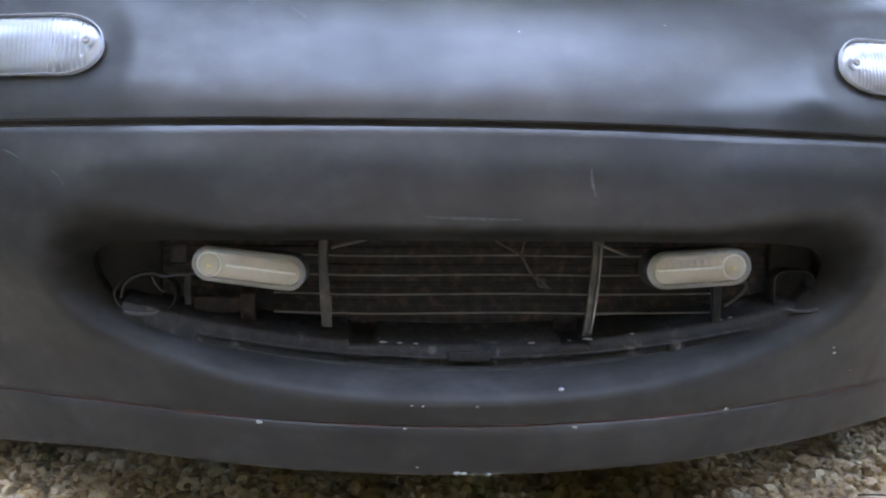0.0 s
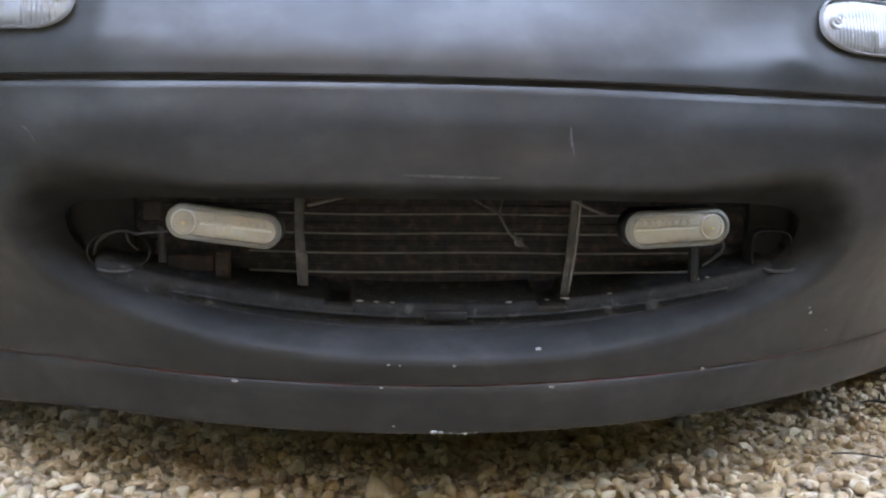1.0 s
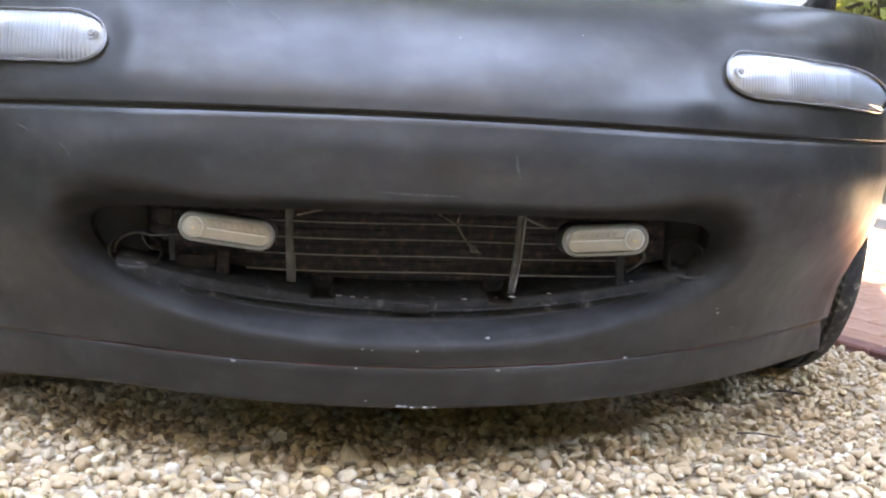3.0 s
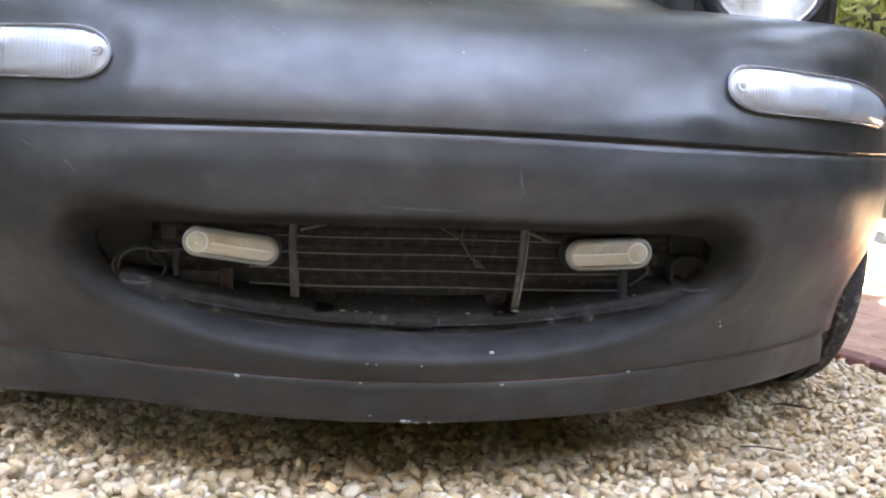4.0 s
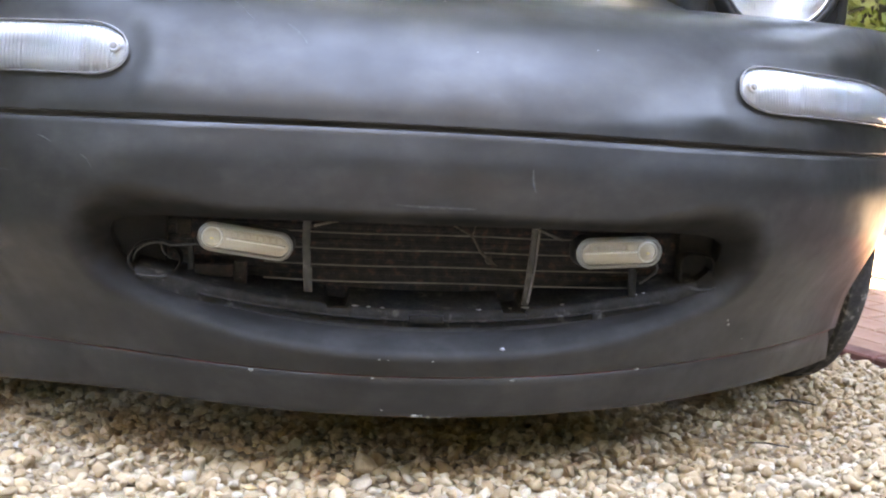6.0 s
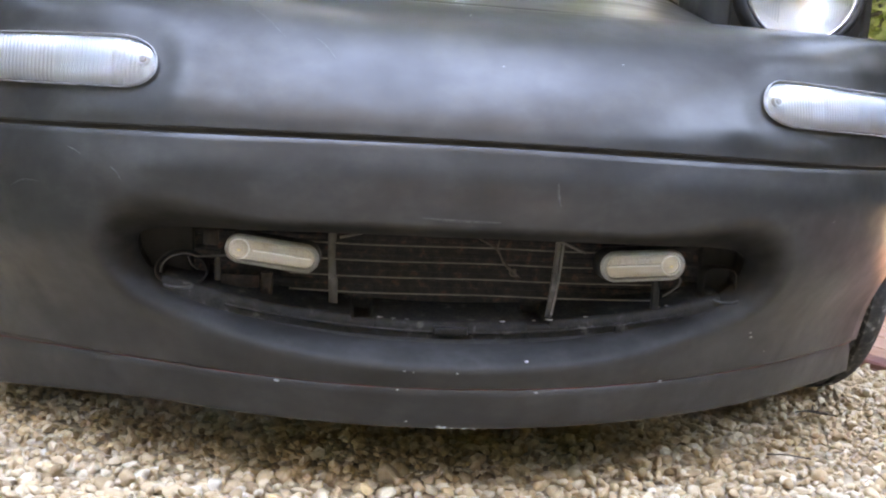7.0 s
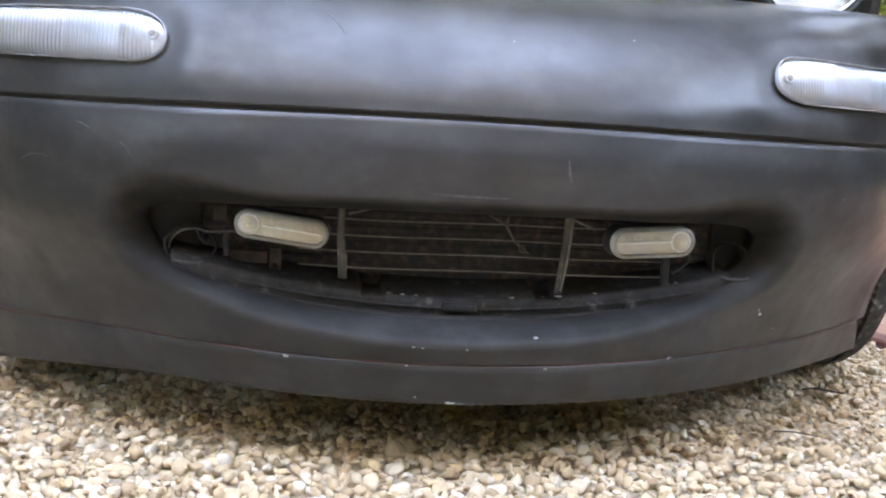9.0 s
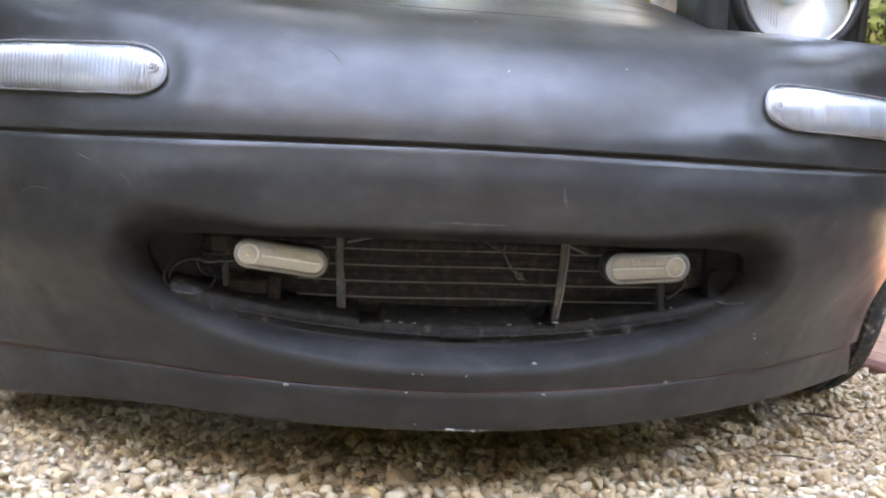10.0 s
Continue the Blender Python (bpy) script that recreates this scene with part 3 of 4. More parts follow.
def signal_sheet(side, grow, form, cols, rows, close=0.0):
    """A sheet that follows the nose inside the indicator's outline; form(x, f, g) is how proud it stands."""
    verts = []
    for j in range(cols):
        x = SIG_IN - grow + (SIG_OUT - SIG_IN + 2 * grow) * (0.0005 + 0.999 * j / (cols - 1))
        lo, hi = signal_span(x, grow, side)
        end = min(x - SIG_IN + grow, SIG_OUT + grow - x)
        for i in range(rows):
            f = 2 * i / (rows - 1) - 1
            p, n = on_nose(side * x + SIG_SHIFT, lo + (hi - lo) * (f + 1) / 2, form(x, f, end))
            verts.append(p)
    return verts, grid_faces(cols, rows, False, 0, side > 0)


def dome(height, edge):
    return lambda x, f, end: edge + (height - edge) * max(0.0, 1 - abs(f) ** 5) * min(1.0, max(0.0, end) / 0.012) ** 0.5


RIBBED = {-1: ((0.414, 0.458), (0.532, 0.80)), 1: ((0.418, 0.472), (0.496, 0.562), (0.588, 0.622))}   # where each lens is fluted


def flutes(side, x, f, end):
    pitch = 0.0058 if side < 0 else 0.0047
    ribbed = 1.0 if any(a < x < b for a, b in RIBBED[side]) else 0.12 if side < 0 else 0.45
    return -0.0010 + 0.0026 * ribbed * abs(math.sin(math.pi * x / pitch)) * max(0.0, 1 - f ** 8) + 0.002 * max(0.0, 1 - f ** 4)


def turn_signal(side):
    base = part("turn_signal", signal_sheet(side, 0.0018, dome(0.0008, 0.0004), 70, 9), BLACK_PLASTIC, car, "clear ribbed indicator with a black gasket")
    part("reflector", signal_sheet(side, -0.003, lambda x, f, e: 0.0045 + flutes(side, x, f, e), 560, 9), REFLECTOR, base, "silvery ribbed reflector")
    part("lens", signal_sheet(side, 0.0, dome(0.0135, 0.0035), 90, 17), SIGNAL_COVER, base, "clear plastic lens, faintly bluish")

    verts, faces = [], []
    for grow, proud in ((-0.0001, 0.003), (-0.0003, 0.0080), (-0.0008, 0.0092), (-0.0015, 0.0086), (-0.0017, 0.004)):   # thick moulded edge of the lens
        ring = []
        xs = [SIG_IN - grow + (SIG_OUT - SIG_IN + 2 * grow) * (0.5 - 0.5 * math.cos(math.pi * k / 60)) for k in range(61)]
        ring = [(x, signal_span(x, grow, side)[1]) for x in xs] + [(x, signal_span(x, grow, side)[0]) for x in xs[::-1][1:-1]]
        verts += [on_nose(side * x + SIG_SHIFT, z, proud)[0] for x, z in ring]
        n = len(ring)
    faces = grid_faces(5, n, True, 0, side < 0)
    part("lens_rim", (verts, faces), RIM_CLEAR, base, "milky moulded edge")
    p, nrm = on_nose(side * 0.4125 + SIG_SHIFT, SIG_Z + 0.001, 0.012)
    q = nrm.to_track_quat("Z", "Y").to_matrix().to_4x4()
    part("screw", lathe([(0.0, 0.0022), (0.0012, 0.0022), (0.0013, 0.0030), (0.0034, 0.0030), (0.0042, 0.0018), (0.0044, -0.006)], q, p, 20), WIRE, base, "weathered steel screw")
    part("screw_boss", lathe([(0.0044, 0.0), (0.0052, 0.001), (0.0074, 0.0), (0.0078, -0.004)], q, p, 24), LAMP_EDGE, base)


for s in (-1, 1):
    turn_signal(s)

# ---------------------------------------------------------------- headlights


def headlight(side):
    c = Vector((side * 0.571, 0.41, 0.741 if side > 0 else 0.757))
    pod = bmesh.new()
    bmesh.ops.create_cube(pod, size=1)
    bmesh.ops.scale(pod, vec=(0.236, 0.30, 0.236), verts=pod.verts)
    for v in pod.verts:
        if v.co.y > 0:
            v.co.x *= 0.97
            v.co.z -= 0.05 if v.co.z > 0 else 0.0
    bmesh.ops.bevel(pod, geom=[e for e in pod.edges if abs((e.verts[0].co - e.verts[1].co).y) > 0.1], offset=0.05, segments=6, affect="EDGES", profile=0.5)
    front = [f for f in pod.faces if f.normal.y < -0.9]
    inner = bmesh.ops.inset_region(pod, faces=front, thickness=0.010)
    bmesh.ops.translate(pod, vec=(0, 0.012, 0), verts=list({v for f in front for v in f.verts}))
    bmesh.ops.delete(pod, geom=front, context="FACES")
    bmesh.ops.translate(pod, vec=c + Vector((0.0, 0.15, 0.002)), verts=pod.verts)
    lamp = part("headlight", pod, PAINT, car, "raised headlight pod in satin black")
    t = Matrix.Rotation(radians(90), 4, "X")
    plate = []
    for k in range(96):
        a = 2 * math.pi * k / 96
        plate.append(c + Vector((0.100 * math.cos(a), 0.012, 0.100 * math.sin(a))))
    for k in range(96):
        a = 2 * math.pi * k / 96
        e = 0.110 / (abs(math.cos(a)) ** 5 + abs(math.sin(a)) ** 5) ** 0.2
        plate.append(c + Vector((e * math.cos(a), 0.012, 0.002 + e * math.sin(a))))
    part("face_plate", (plate, grid_faces(2, 96, True)), PAINT, lamp)
    part("bezel", lathe([(0.093, -0.014), (0.094, 0.006), (0.0975, 0.010), (0.104, 0.008), (0.111, -0.004), (0.114, -0.02)], t, c, 64), BLACK_PLASTIC, lamp)
    part("trim_ring", lathe([(0.088, 0.0), (0.0885, 0.0095), (0.0905, 0.0105), (0.0935, 0.009), (0.094, -0.01)], t, c, 64), CHROME, lamp, "thin bright metal trim ring")
    part("reflector", lathe([(0.012, -0.062), (0.03, -0.058), (0.05, -0.046), (0.07, -0.028), (0.085, -0.006), (0.089, 0.003)], t, c, 48), MIRROR, lamp)
    part("bulb_shield", lathe([(0.0, -0.018), (0.012, -0.018), (0.018, -0.024), (0.018, -0.05)], t, c, 24), CHROME, lamp)
    rings, sides = 14, 96
    verts, faces = [], []
    for i in range(rings):
        r = 0.089 * i / (rings - 1) + 0.0005
        for k in range(sides):
            a = 2 * math.pi * k / sides
            x, z = r * math.cos(a), r * math.sin(a)
            rib = 0.0007 * math.sin(2 * math.pi * x / 0.0072) * smooth01(0.35, 0.6, abs(x) / 0.089)
            verts.append(c + Vector((x, -0.006 - 0.016 * (1 - (r / 0.089) ** 2) + rib, z)))
    part("lens", (verts, grid_faces(rings, sides, True)), GLASS, lamp, "clear domed glass with vertical ribs")
    for k in range(-19, 20):   # prism bars behind the glass
        x = k * 0.0044
        if abs(k) < 9:
            continue
        h = math.sqrt(max(0.0, 0.083 ** 2 - x * x))
        part("prism_bar", rounded_box((0.0008, 0.0012, 1.7 * h), 0.0, c + Vector((x, -0.002 - 0.012 * (1 - (x / 0.089) ** 2), 0))), LAMP_EDGE, lamp, smooth=False)


for s in (-1, 1):
    headlight(s)
    part("headlight_well", rounded_box((0.22, 0.34, 0.02), 0.004, (s * 0.565, 0.62, 0.60)), DARK_INNER, car)

# ---------------------------------------------------------------- inside the mouth


def condenser():
    panel = rounded_box((0.86, 0.03, 0.24), 0.004, (0, 0.20, 0.30))
    rad = part("condenser", panel, FIN, car, "dusty black condenser with rust-brown dirt")
    for k in range(7):
        z = 0.365 - 0.0213 * (k + 0.6)
        part("cooling_tube", rounded_box((0.80, 0.012, 0.0075), 0.002, (0.02, 0.189, z + 0.0105)), FIN, rad)
    for k in range(4):   # guard wires
        z = 0.341 - 0.0222 * k
        w = 0.47
        keys = [(-w * 0.46, 0.132, z + 0.001), (-0.1, 0.129, z - 0.0008), (0.05, 0.130, z + 0.0006), (0.16, 0.131, z - 0.0004), (w * 0.64, 0.134, z + 0.001)]
        part("guard_wire", tube(curve_through(keys, 24), 0.0011, 8), WIRE, rad, "thin dusty steel wire")
    return rad


condenser()


def strap(points, width, thick):
    """A flat steel strap whose middle runs through the points, bent but upright."""
    pts = curve_through(points, 14)
    verts = []
    for p in pts:
        for dx, dy in ((-1, -1), (-0.8, -1.2), (0.8, -1.2), (1, -1), (1, 1), (-1, 1)):
            verts.append(p + Vector((dx * width / 2, dy * thick / 2, 0)))
    faces = grid_faces(len(pts), 6, True)
    faces += [tuple(range(6))[::-1], tuple(range(len(verts) - 6, len(verts)))]
    return verts, faces


part("support_bracket", strap([(-0.159, 0.118, 0.37), (-0.160, 0.116, 0.33), (-0.158, 0.114, 0.30), (-0.156, 0.113, 0.262)], 0.011, 0.004), BRACKET, car, "scuffed steel support strap")
part("support_bracket", strap([(-0.155, 0.110, 0.297), (-0.1545, 0.109, 0.285), (-0.154, 0.109, 0.262)], 0.009, 0.003), BRACKET, car, "scuffed steel support strap")
part("support_bracket", strap([(0.151, 0.117, 0.372), (0.1495, 0.115, 0.345), (0.146, 0.113, 0.30), (0.140, 0.110, 0.252)], 0.009, 0.004), BRACKET, car, "scuffed steel support strap")
part("strap_flange", strap([(0.1565, 0.112, 0.372), (0.1545, 0.110, 0.345), (0.1505, 0.108, 0.30), (0.1435, 0.106, 0.256)], 0.0022, 0.007), WIRE, car, "paler folded edge of the strap")
part("cross_rod", tube(curve_through([(-0.15, 0.10, 0.353), (-0.13, 0.10, 0.358), (-0.10, 0.098, 0.366)], 8), 0.0018), WIRE, car)
part("cross_rod", tube(curve_through([(0.145, 0.10, 0.362), (0.163, 0.10, 0.353), (0.185, 0.10, 0.345)], 8), 0.0018), WIRE, car)


def tray():
    """The moulded plastic shelf along the foot of the mouth."""
    verts, cols = [], 261
    for dz, y in ((-0.05, 0.100), (-0.028, 0.098), (-0.010, 0.1), (-0.003, 0.101), (0.0, 0.104), (0.001, 0.110), (0.004, 0.145), (0.012, 0.185)):
        for j in range(cols):
            x = 0.385 * (2 * j / (cols - 1) - 1)
            top = 0.2415 + 0.31 * x * x
            notch = 0.017 * max(1 - smooth01(0.012, 0.016, abs(x + 0.115)), 1 - smooth01(0.012, 0.016, abs(x - 0.126))) * (1.0 if dz > -0.02 else 0.0)
            verts.append(Vector((x, y + 0.62 * plan(x, 0.25) * 0.35, max(0.19, top + dz - notch))))
    return verts, grid_faces(8, cols, False, 0, True)


shelf = part("duct_tray", tray(), TRAY, car, "scuffed black plastic duct tray")
part("tray_rib", tube(curve_through([(x, 0.096 + 0.22 * plan(x, 0.25), 0.2285 + 0.29 * x * x) for x in np.linspace(-0.3, 0.33, 9)], 50), 0.0022, 6), TRAY, shelf)
part("tray_clip", rounded_box((0.047, 0.012, 0.011), 0.002, (0.004, 0.094, 0.2315)), TRAY, shelf)
part("tray_clip", rounded_box((0.016, 0.012, 0.016), 0.003, (0.24, 0.108, 0.240)), TRAY, shelf)
for x in (-0.115, 0.126):
    part("tray_socket", rounded_box((0.036, 0.02, 0.017), 0.003, (x, 0.112, 0.2325)), DARK_INNER, shelf)


def tow_cup(x, z, square):
    """A short round or squarish eye, open to the front, at each end of the mouth."""
    verts = []
    prof = [(0.030, 0.03), (0.030, 0.0), (0.0305, -0.001), (0.0318, -0.001), (0.0325, 0.0), (0.0325, 0.03)]
    for r, y in prof:
        for k in range(40):
            a = 2 * math.pi * k / 40
            e = 0.55 if square else 1.0
            verts.append(Vector((x + r * math.copysign(abs(math.cos(a)) ** e, math.cos(a)) * (0.75 if square else 1.1), 0.135 + y, z + 0.75 * r * math.copysign(abs(math.sin(a)) ** e, math.sin(a)))))
    return verts, grid_faces(len(prof), 40, True)


part("tow_eye", tow_cup(-0.362, 0.294, False), DARK_INNER, car, "round black tow eye")
part("tow_eye", tow_cup(0.388, 0.301, True), DARK_INNER, car, "squarish black tow eye")
# paler strips added for the light caught inside each eye's foot
for x, z in ((-0.362, 0.2735), (0.392, 0.2785)):
    part("tow_eye_glint", tube(curve_through([(x - 0.020, 0.118, z + 0.004), (x - 0.011, 0.117, z + 0.0015), (x + 0.009, 0.117, z + 0.001), (x + 0.019, 0.118, z + 0.004)], 14), [0.001] + [0.0021] * 12 + [0.001]), SCUFF_AND_GLINT, car)
part("mouth_end_panel", rounded_box((0.10, 0.02, 0.18), 0.004, (-0.40, 0.185, 0.29)), DARK_INNER, car)
part("mouth_end_panel", rounded_box((0.10, 0.02, 0.18), 0.004, (0.42, 0.185, 0.29)), DARK_INNER, car)
part("mouth_roof", rounded_box((0.86, 0.14, 0.01), 0.003, (0, 0.15, 0.392)), DARK_INNER, car)
part("rusty_bracket", rounded_box((0.020, 0.006, 0.022), 0.002, (-0.322, 0.128, 0.343)), RUST, car, "rusty steel bracket")
part("rusty_bracket", rounded_box((0.052, 0.006, 0.018), 0.002, (-0.284, 0.155, 0.279)), RUST, car, "rusty steel bracket")
part("rusty_bracket", rounded_box((0.017, 0.01, 0.034), 0.002, (-0.2475, 0.150, 0.277)), RUST, car, "rusty steel bracket")
part("bracket_bolt", lathe([(0.0, 0.003), (0.0035, 0.003), (0.004, 0.0)], Matrix.Rotation(radians(90), 4, "X"), (-0.2475, 0.144, 0.269), 12), RUST, car)
part("post", strap([(-0.3135, 0.13, 0.325), (-0.313, 0.13, 0.305), (-0.3125, 0.13, 0.284)], 0.008, 0.006), TRAY, car)
part("post", strap([(0.287, 0.112, 0.33), (0.2885, 0.112, 0.30), (0.289, 0.112, 0.268)], 0.010, 0.008), TRAY, car)
part("lamp_cable", tube(curve_through([(-0.292, 0.085, 0.326), (-0.318, 0.10, 0.322), (-0.338, 0.115, 0.318), (-0.352, 0.125, 0.320), (-0.37, 0.13, 0.316), (-0.385, 0.135, 0.305), (-0.39, 0.14, 0.29)], 40), 0.0014), BLACK_PLASTIC, car, "thin black cable")
part("lamp_cable", tube(curve_through([(-0.351, 0.122, 0.317), (-0.347, 0.124, 0.306), (-0.338, 0.126, 0.298)], 12), 0.0013), BLACK_PLASTIC, car, "thin black cable")
part("lamp_cable", tube(curve_through([(0.312, 0.09, 0.322), (0.318, 0.095, 0.31), (0.308, 0.10, 0.297), (0.297, 0.105, 0.288)], 20), 0.0018), BLACK_PLASTIC, car, "thin black cable")

# ---------------------------------------------------------------- the two running lights in the mouth


def pill(length, height, profile, m, n=72):
    """A lozenge of round ends built up from (inset, depth) rings, closed in front: (verts, faces)."""
    verts = []
    for inset, depth in profile:
        r, h = height / 2 - inset, length / 2 - height / 2
        for k in range(n):
            a = 2 * math.pi * k / n
            cx = h if math.cos(a) >= 0 else -h
            verts.append(m @ Vector((cx + r * math.cos(a), depth, r * math.sin(a))))
    faces = grid_faces(len(profile), n, True)
    faces.append(tuple(range((len(profile) - 1) * n, len(profile) * n)))
    return verts, faces


def running_light(side, m, L=0.120, H=0.0415):
    """Lozenge lamp: a dark shell, a milky edge, a cream floor with a row of diodes and a round bulb at the outer end."""
    body = part("running_light", pill(L + 0.0015, H + 0.0015, [(0.004, 0.034), (0.0, 0.030), (0.0, 0.006), (0.0015, 0.003), (0.0035, 0.003)], m), BLACK_PLASTIC, car, "small oblong running light with a milky lens")
    part("lamp_edge", pill(L, H, [(0.0, 0.010), (0.0, 0.0), (0.0012, -0.004), (0.0036, -0.0055), (0.0052, -0.0045), (0.0056, -0.001), (0.0056, 0.002)], m), LAMP_EDGE, body, "frosted plastic edge")
    part("lamp_floor", pill(L - 0.0112, H - 0.0112, [(0.0, 0.0022), (0.001, 0.0006)], m), LAMP_CREAM, body, "yellowed cream floor")
    x_out = side * (L / 2 - H / 2)
    place = m @ Matrix.Translation((x_out, 0.0, 0.0)) @ Matrix.Rotation(radians(90), 4, "X")
    part("bulb_ring", lathe([(0.0118, -0.002), (0.0120, 0.0028), (0.0130, 0.0034), (0.0141, 0.0026), (0.0143, -0.002)], place, (0, 0, 0), 40), LAMP_WHITE, body, "milky ring")
    part("bulb", lathe([(0.0003, 0.0030), (0.004, 0.0026), (0.0085, 0.0012), (0.0115, -0.001)], place, (0, 0, 0), 32), LAMP_CREAM, body)
    part("diode", rounded_box((0.0048, 0.002, 0.0034), 0.0008, m @ Vector((x_out, -0.0035, -0.0015)), m.to_3x3().to_4x4()), LED_YELLOW, body, "small amber diode")
    part("light_bar", rounded_box((0.076, 0.0045, 0.0030), 0.0009, m @ Vector((-side * 0.0135, -0.0016, 0.0008)), m.to_3x3().to_4x4()), LAMP_WHITE, body)
    for k in range(8):
        x = -side * (0.0135 + 0.031 - k * 0.0082)
        part("diode_cell", rounded_box((0.0052, 0.0022, 0.0062), 0.0007, m @ Vector((x, -0.0006, 0.0072)), m.to_3x3().to_4x4()), LED_CELL, body)
    part("lens", pill(L - 0.001, H - 0.001, [(0.0, -0.003), (0.0022, -0.0062), (0.0055, -0.0080), (0.011, -0.0088), (0.0185, -0.009)], m), CLEAR, body, "clear domed lens")
    part("mount", rounded_box((0.03, 0.03, 0.006), 0.0015, m @ Vector((side * 0.01, 0.045, 0.0)), m.to_3x3().to_4x4()), BLACK_PLASTIC, body)


running_light(-1, pose(-0.2375, 0.062, 0.3345, 0, 6.4, -4.0), 0.123, 0.038)
running_light(1, pose(0.2555, 0.062, 0.3365, 0, -2.2, 9.0))

# ---------------------------------------------------------------- wear on the paint


def chip(x, z, size, proud=0.0006, flat=0.5):
    p, n = on_nose(x, z + 0.077 * (z - 0.38) * x, proud)
    bm = bmesh.new()
    bmesh.ops.create_icosphere(bm, subdivisions=2, radius=size / 2)
    seed = x * 91.0 + z * 57.0
    for v in bm.verts:
        k = 1 + 0.45 * noise.noise(v.co.normalized() * 1.6 + Vector((seed, 0, 0)))
        v.co = Vector((v.co.x * k, v.co.y * k * flat, v.co.z * 0.22))
    bmesh.ops.transform(bm, matrix=Matrix.Translation(p) @ n.to_track_quat("Z", "Y").to_matrix().to_4x4(), verts=bm.verts)
    return bm


for x, z, size in ((0.096, 0.2155, 0.010), (0.295, 0.1785, 0.010), (-0.226, 0.1655, 0.011), (0.007, 0.197, 0.0045), (-0.062, 0.197, 0.005), (-0.050, 0.1965, 0.004), (0.114, 0.170, 0.009),
                   (-0.069, 0.169, 0.006), (0.438, 0.238, 0.007), (0.441, 0.231, 0.009), (-0.004, 0.1165, 0.010), (-0.012, 0.117, 0.011), (0.006, 0.1155, 0.007), (0.022, 0.1155, 0.009),
                   (0.034, 0.116, 0.006), (-0.055, 0.123, 0.005), (0.475, 0.205, 0.005), (0.535, 0.40, 0.003), (0.21, 0.60, 0.004), (0.015, 0.655, 0.005), (0.05, 0.59, 0.004)):
    part("paint_chip", chip(x, z, 0.72 * size), CHIP, car, "pale chip in the paint")


def scratch(keys, width):
    """A shallow scuff along (breadth, height) keys."""
    pts = curve_through([(x, z, 0) for x, z in keys], 16)
    verts = []
    for k, p in enumerate(pts):
        w = width * (0.35 + 0.65 * math.sin(math.pi * k / 15)) / 2
        d = (pts[min(k + 1, 15)] - pts[max(k - 1, 0)]).normalized()
        for s, up in ((-1, 0.0002), (0, 0.0007), (1, 0.0002)):
            x, z = p.x - d.y * w * s, p.y + d.x * w * s
            verts.append(on_nose(x, z + 0.077 * (z - 0.38) * x, up)[0])
    return verts, grid_faces(16, 3)


for keys, w in ((((-0.285, 0.655), (-0.257, 0.637), (-0.229, 0.612)), 0.0016), (((-0.192, 0.614), (-0.178, 0.604), (-0.165, 0.589)), 0.003), (((-0.445, 0.445), (-0.437, 0.437), (-0.430, 0.425)), 0.0035),
                (((-0.59, 0.398), (-0.57, 0.411), (-0.545, 0.411)), 0.003), (((0.120, 0.449), (0.121, 0.435), (0.125, 0.420)), 0.004), (((-0.505, 0.470), (-0.495, 0.466), (-0.486, 0.461)), 0.003),
                (((-0.05, 0.398), (0.0, 0.396), (0.05, 0.396)), 0.004)):
    part("scuff", scratch(keys, w), SCUFF_AND_GLINT, car, "grey scuff in the paint")

# white crumbs on the duct tray
crumbs = ((0.077, 0.238, 0.011), (0.141, 0.242, 0.013), (0.12, 0.241, 0.007), (0.193, 0.25, 0.008), (0.297, 0.262, 0.007), (0.308, 0.264, 0.008), (-0.092, 0.2435, 0.012), (-0.073, 0.2425, 0.009), (-0.055, 0.241, 0.008))
for k, (x, z, size) in enumerate(crumbs):
    size *= 0.75
    bm = bmesh.new()
    bmesh.ops.create_icosphere(bm, subdivisions=2, radius=size / 2)
    for v in bm.verts:
        kk = 1 + 0.5 * noise.noise(v.co.normalized() * 1.7 + Vector((k * 7.3, 0, 0)))
        v.co = Vector((v.co.x * kk, v.co.y * kk * 0.6, v.co.z * 0.25 * kk))
    bmesh.ops.translate(bm, vec=(x, 0.106 + 0.22 * plan(x, 0.25), 0.2425 + 0.31 * x * x), verts=bm.verts)
    tagged(part("paint_flake", bm, CHIP, None), "pale flake lying on the black duct tray", "debris", "flakes on the tray")

# a dry twig caught behind the bumper
twig = part("twig", tube(curve_through([(0.024, 0.098, 0.368), (0.042, 0.097, 0.357), (0.061, 0.095, 0.346), (0.070, 0.093, 0.331), (0.082, 0.092, 0.318), (0.096, 0.092, 0.308)], 30), [0.0015] * 18 + [0.0022] * 8 + [0.0016, 0.0012, 0.0008, 0.0004], 7), TWIG, None)
tagged(twig, "dry grey-brown twig caught in the car's mouth", "twig")
part("side_shoot", tube(curve_through([(0.0615, 0.0955, 0.345), (0.063, 0.095, 0.353), (0.066, 0.096, 0.363)], 8), 0.0011, 6), TWIG, twig)
knot = bmesh.new()
bmesh.ops.create_icosphere(knot, subdivisions=2, radius=0.0055)
for v in knot.verts:
    v.co *= 1 + 0.5 * noise.noise(v.co * 260)
bmesh.ops.translate(knot, vec=(0.085, 0.0915, 0.3155), verts=knot.verts)
part("bud", knot, TWIG, twig)

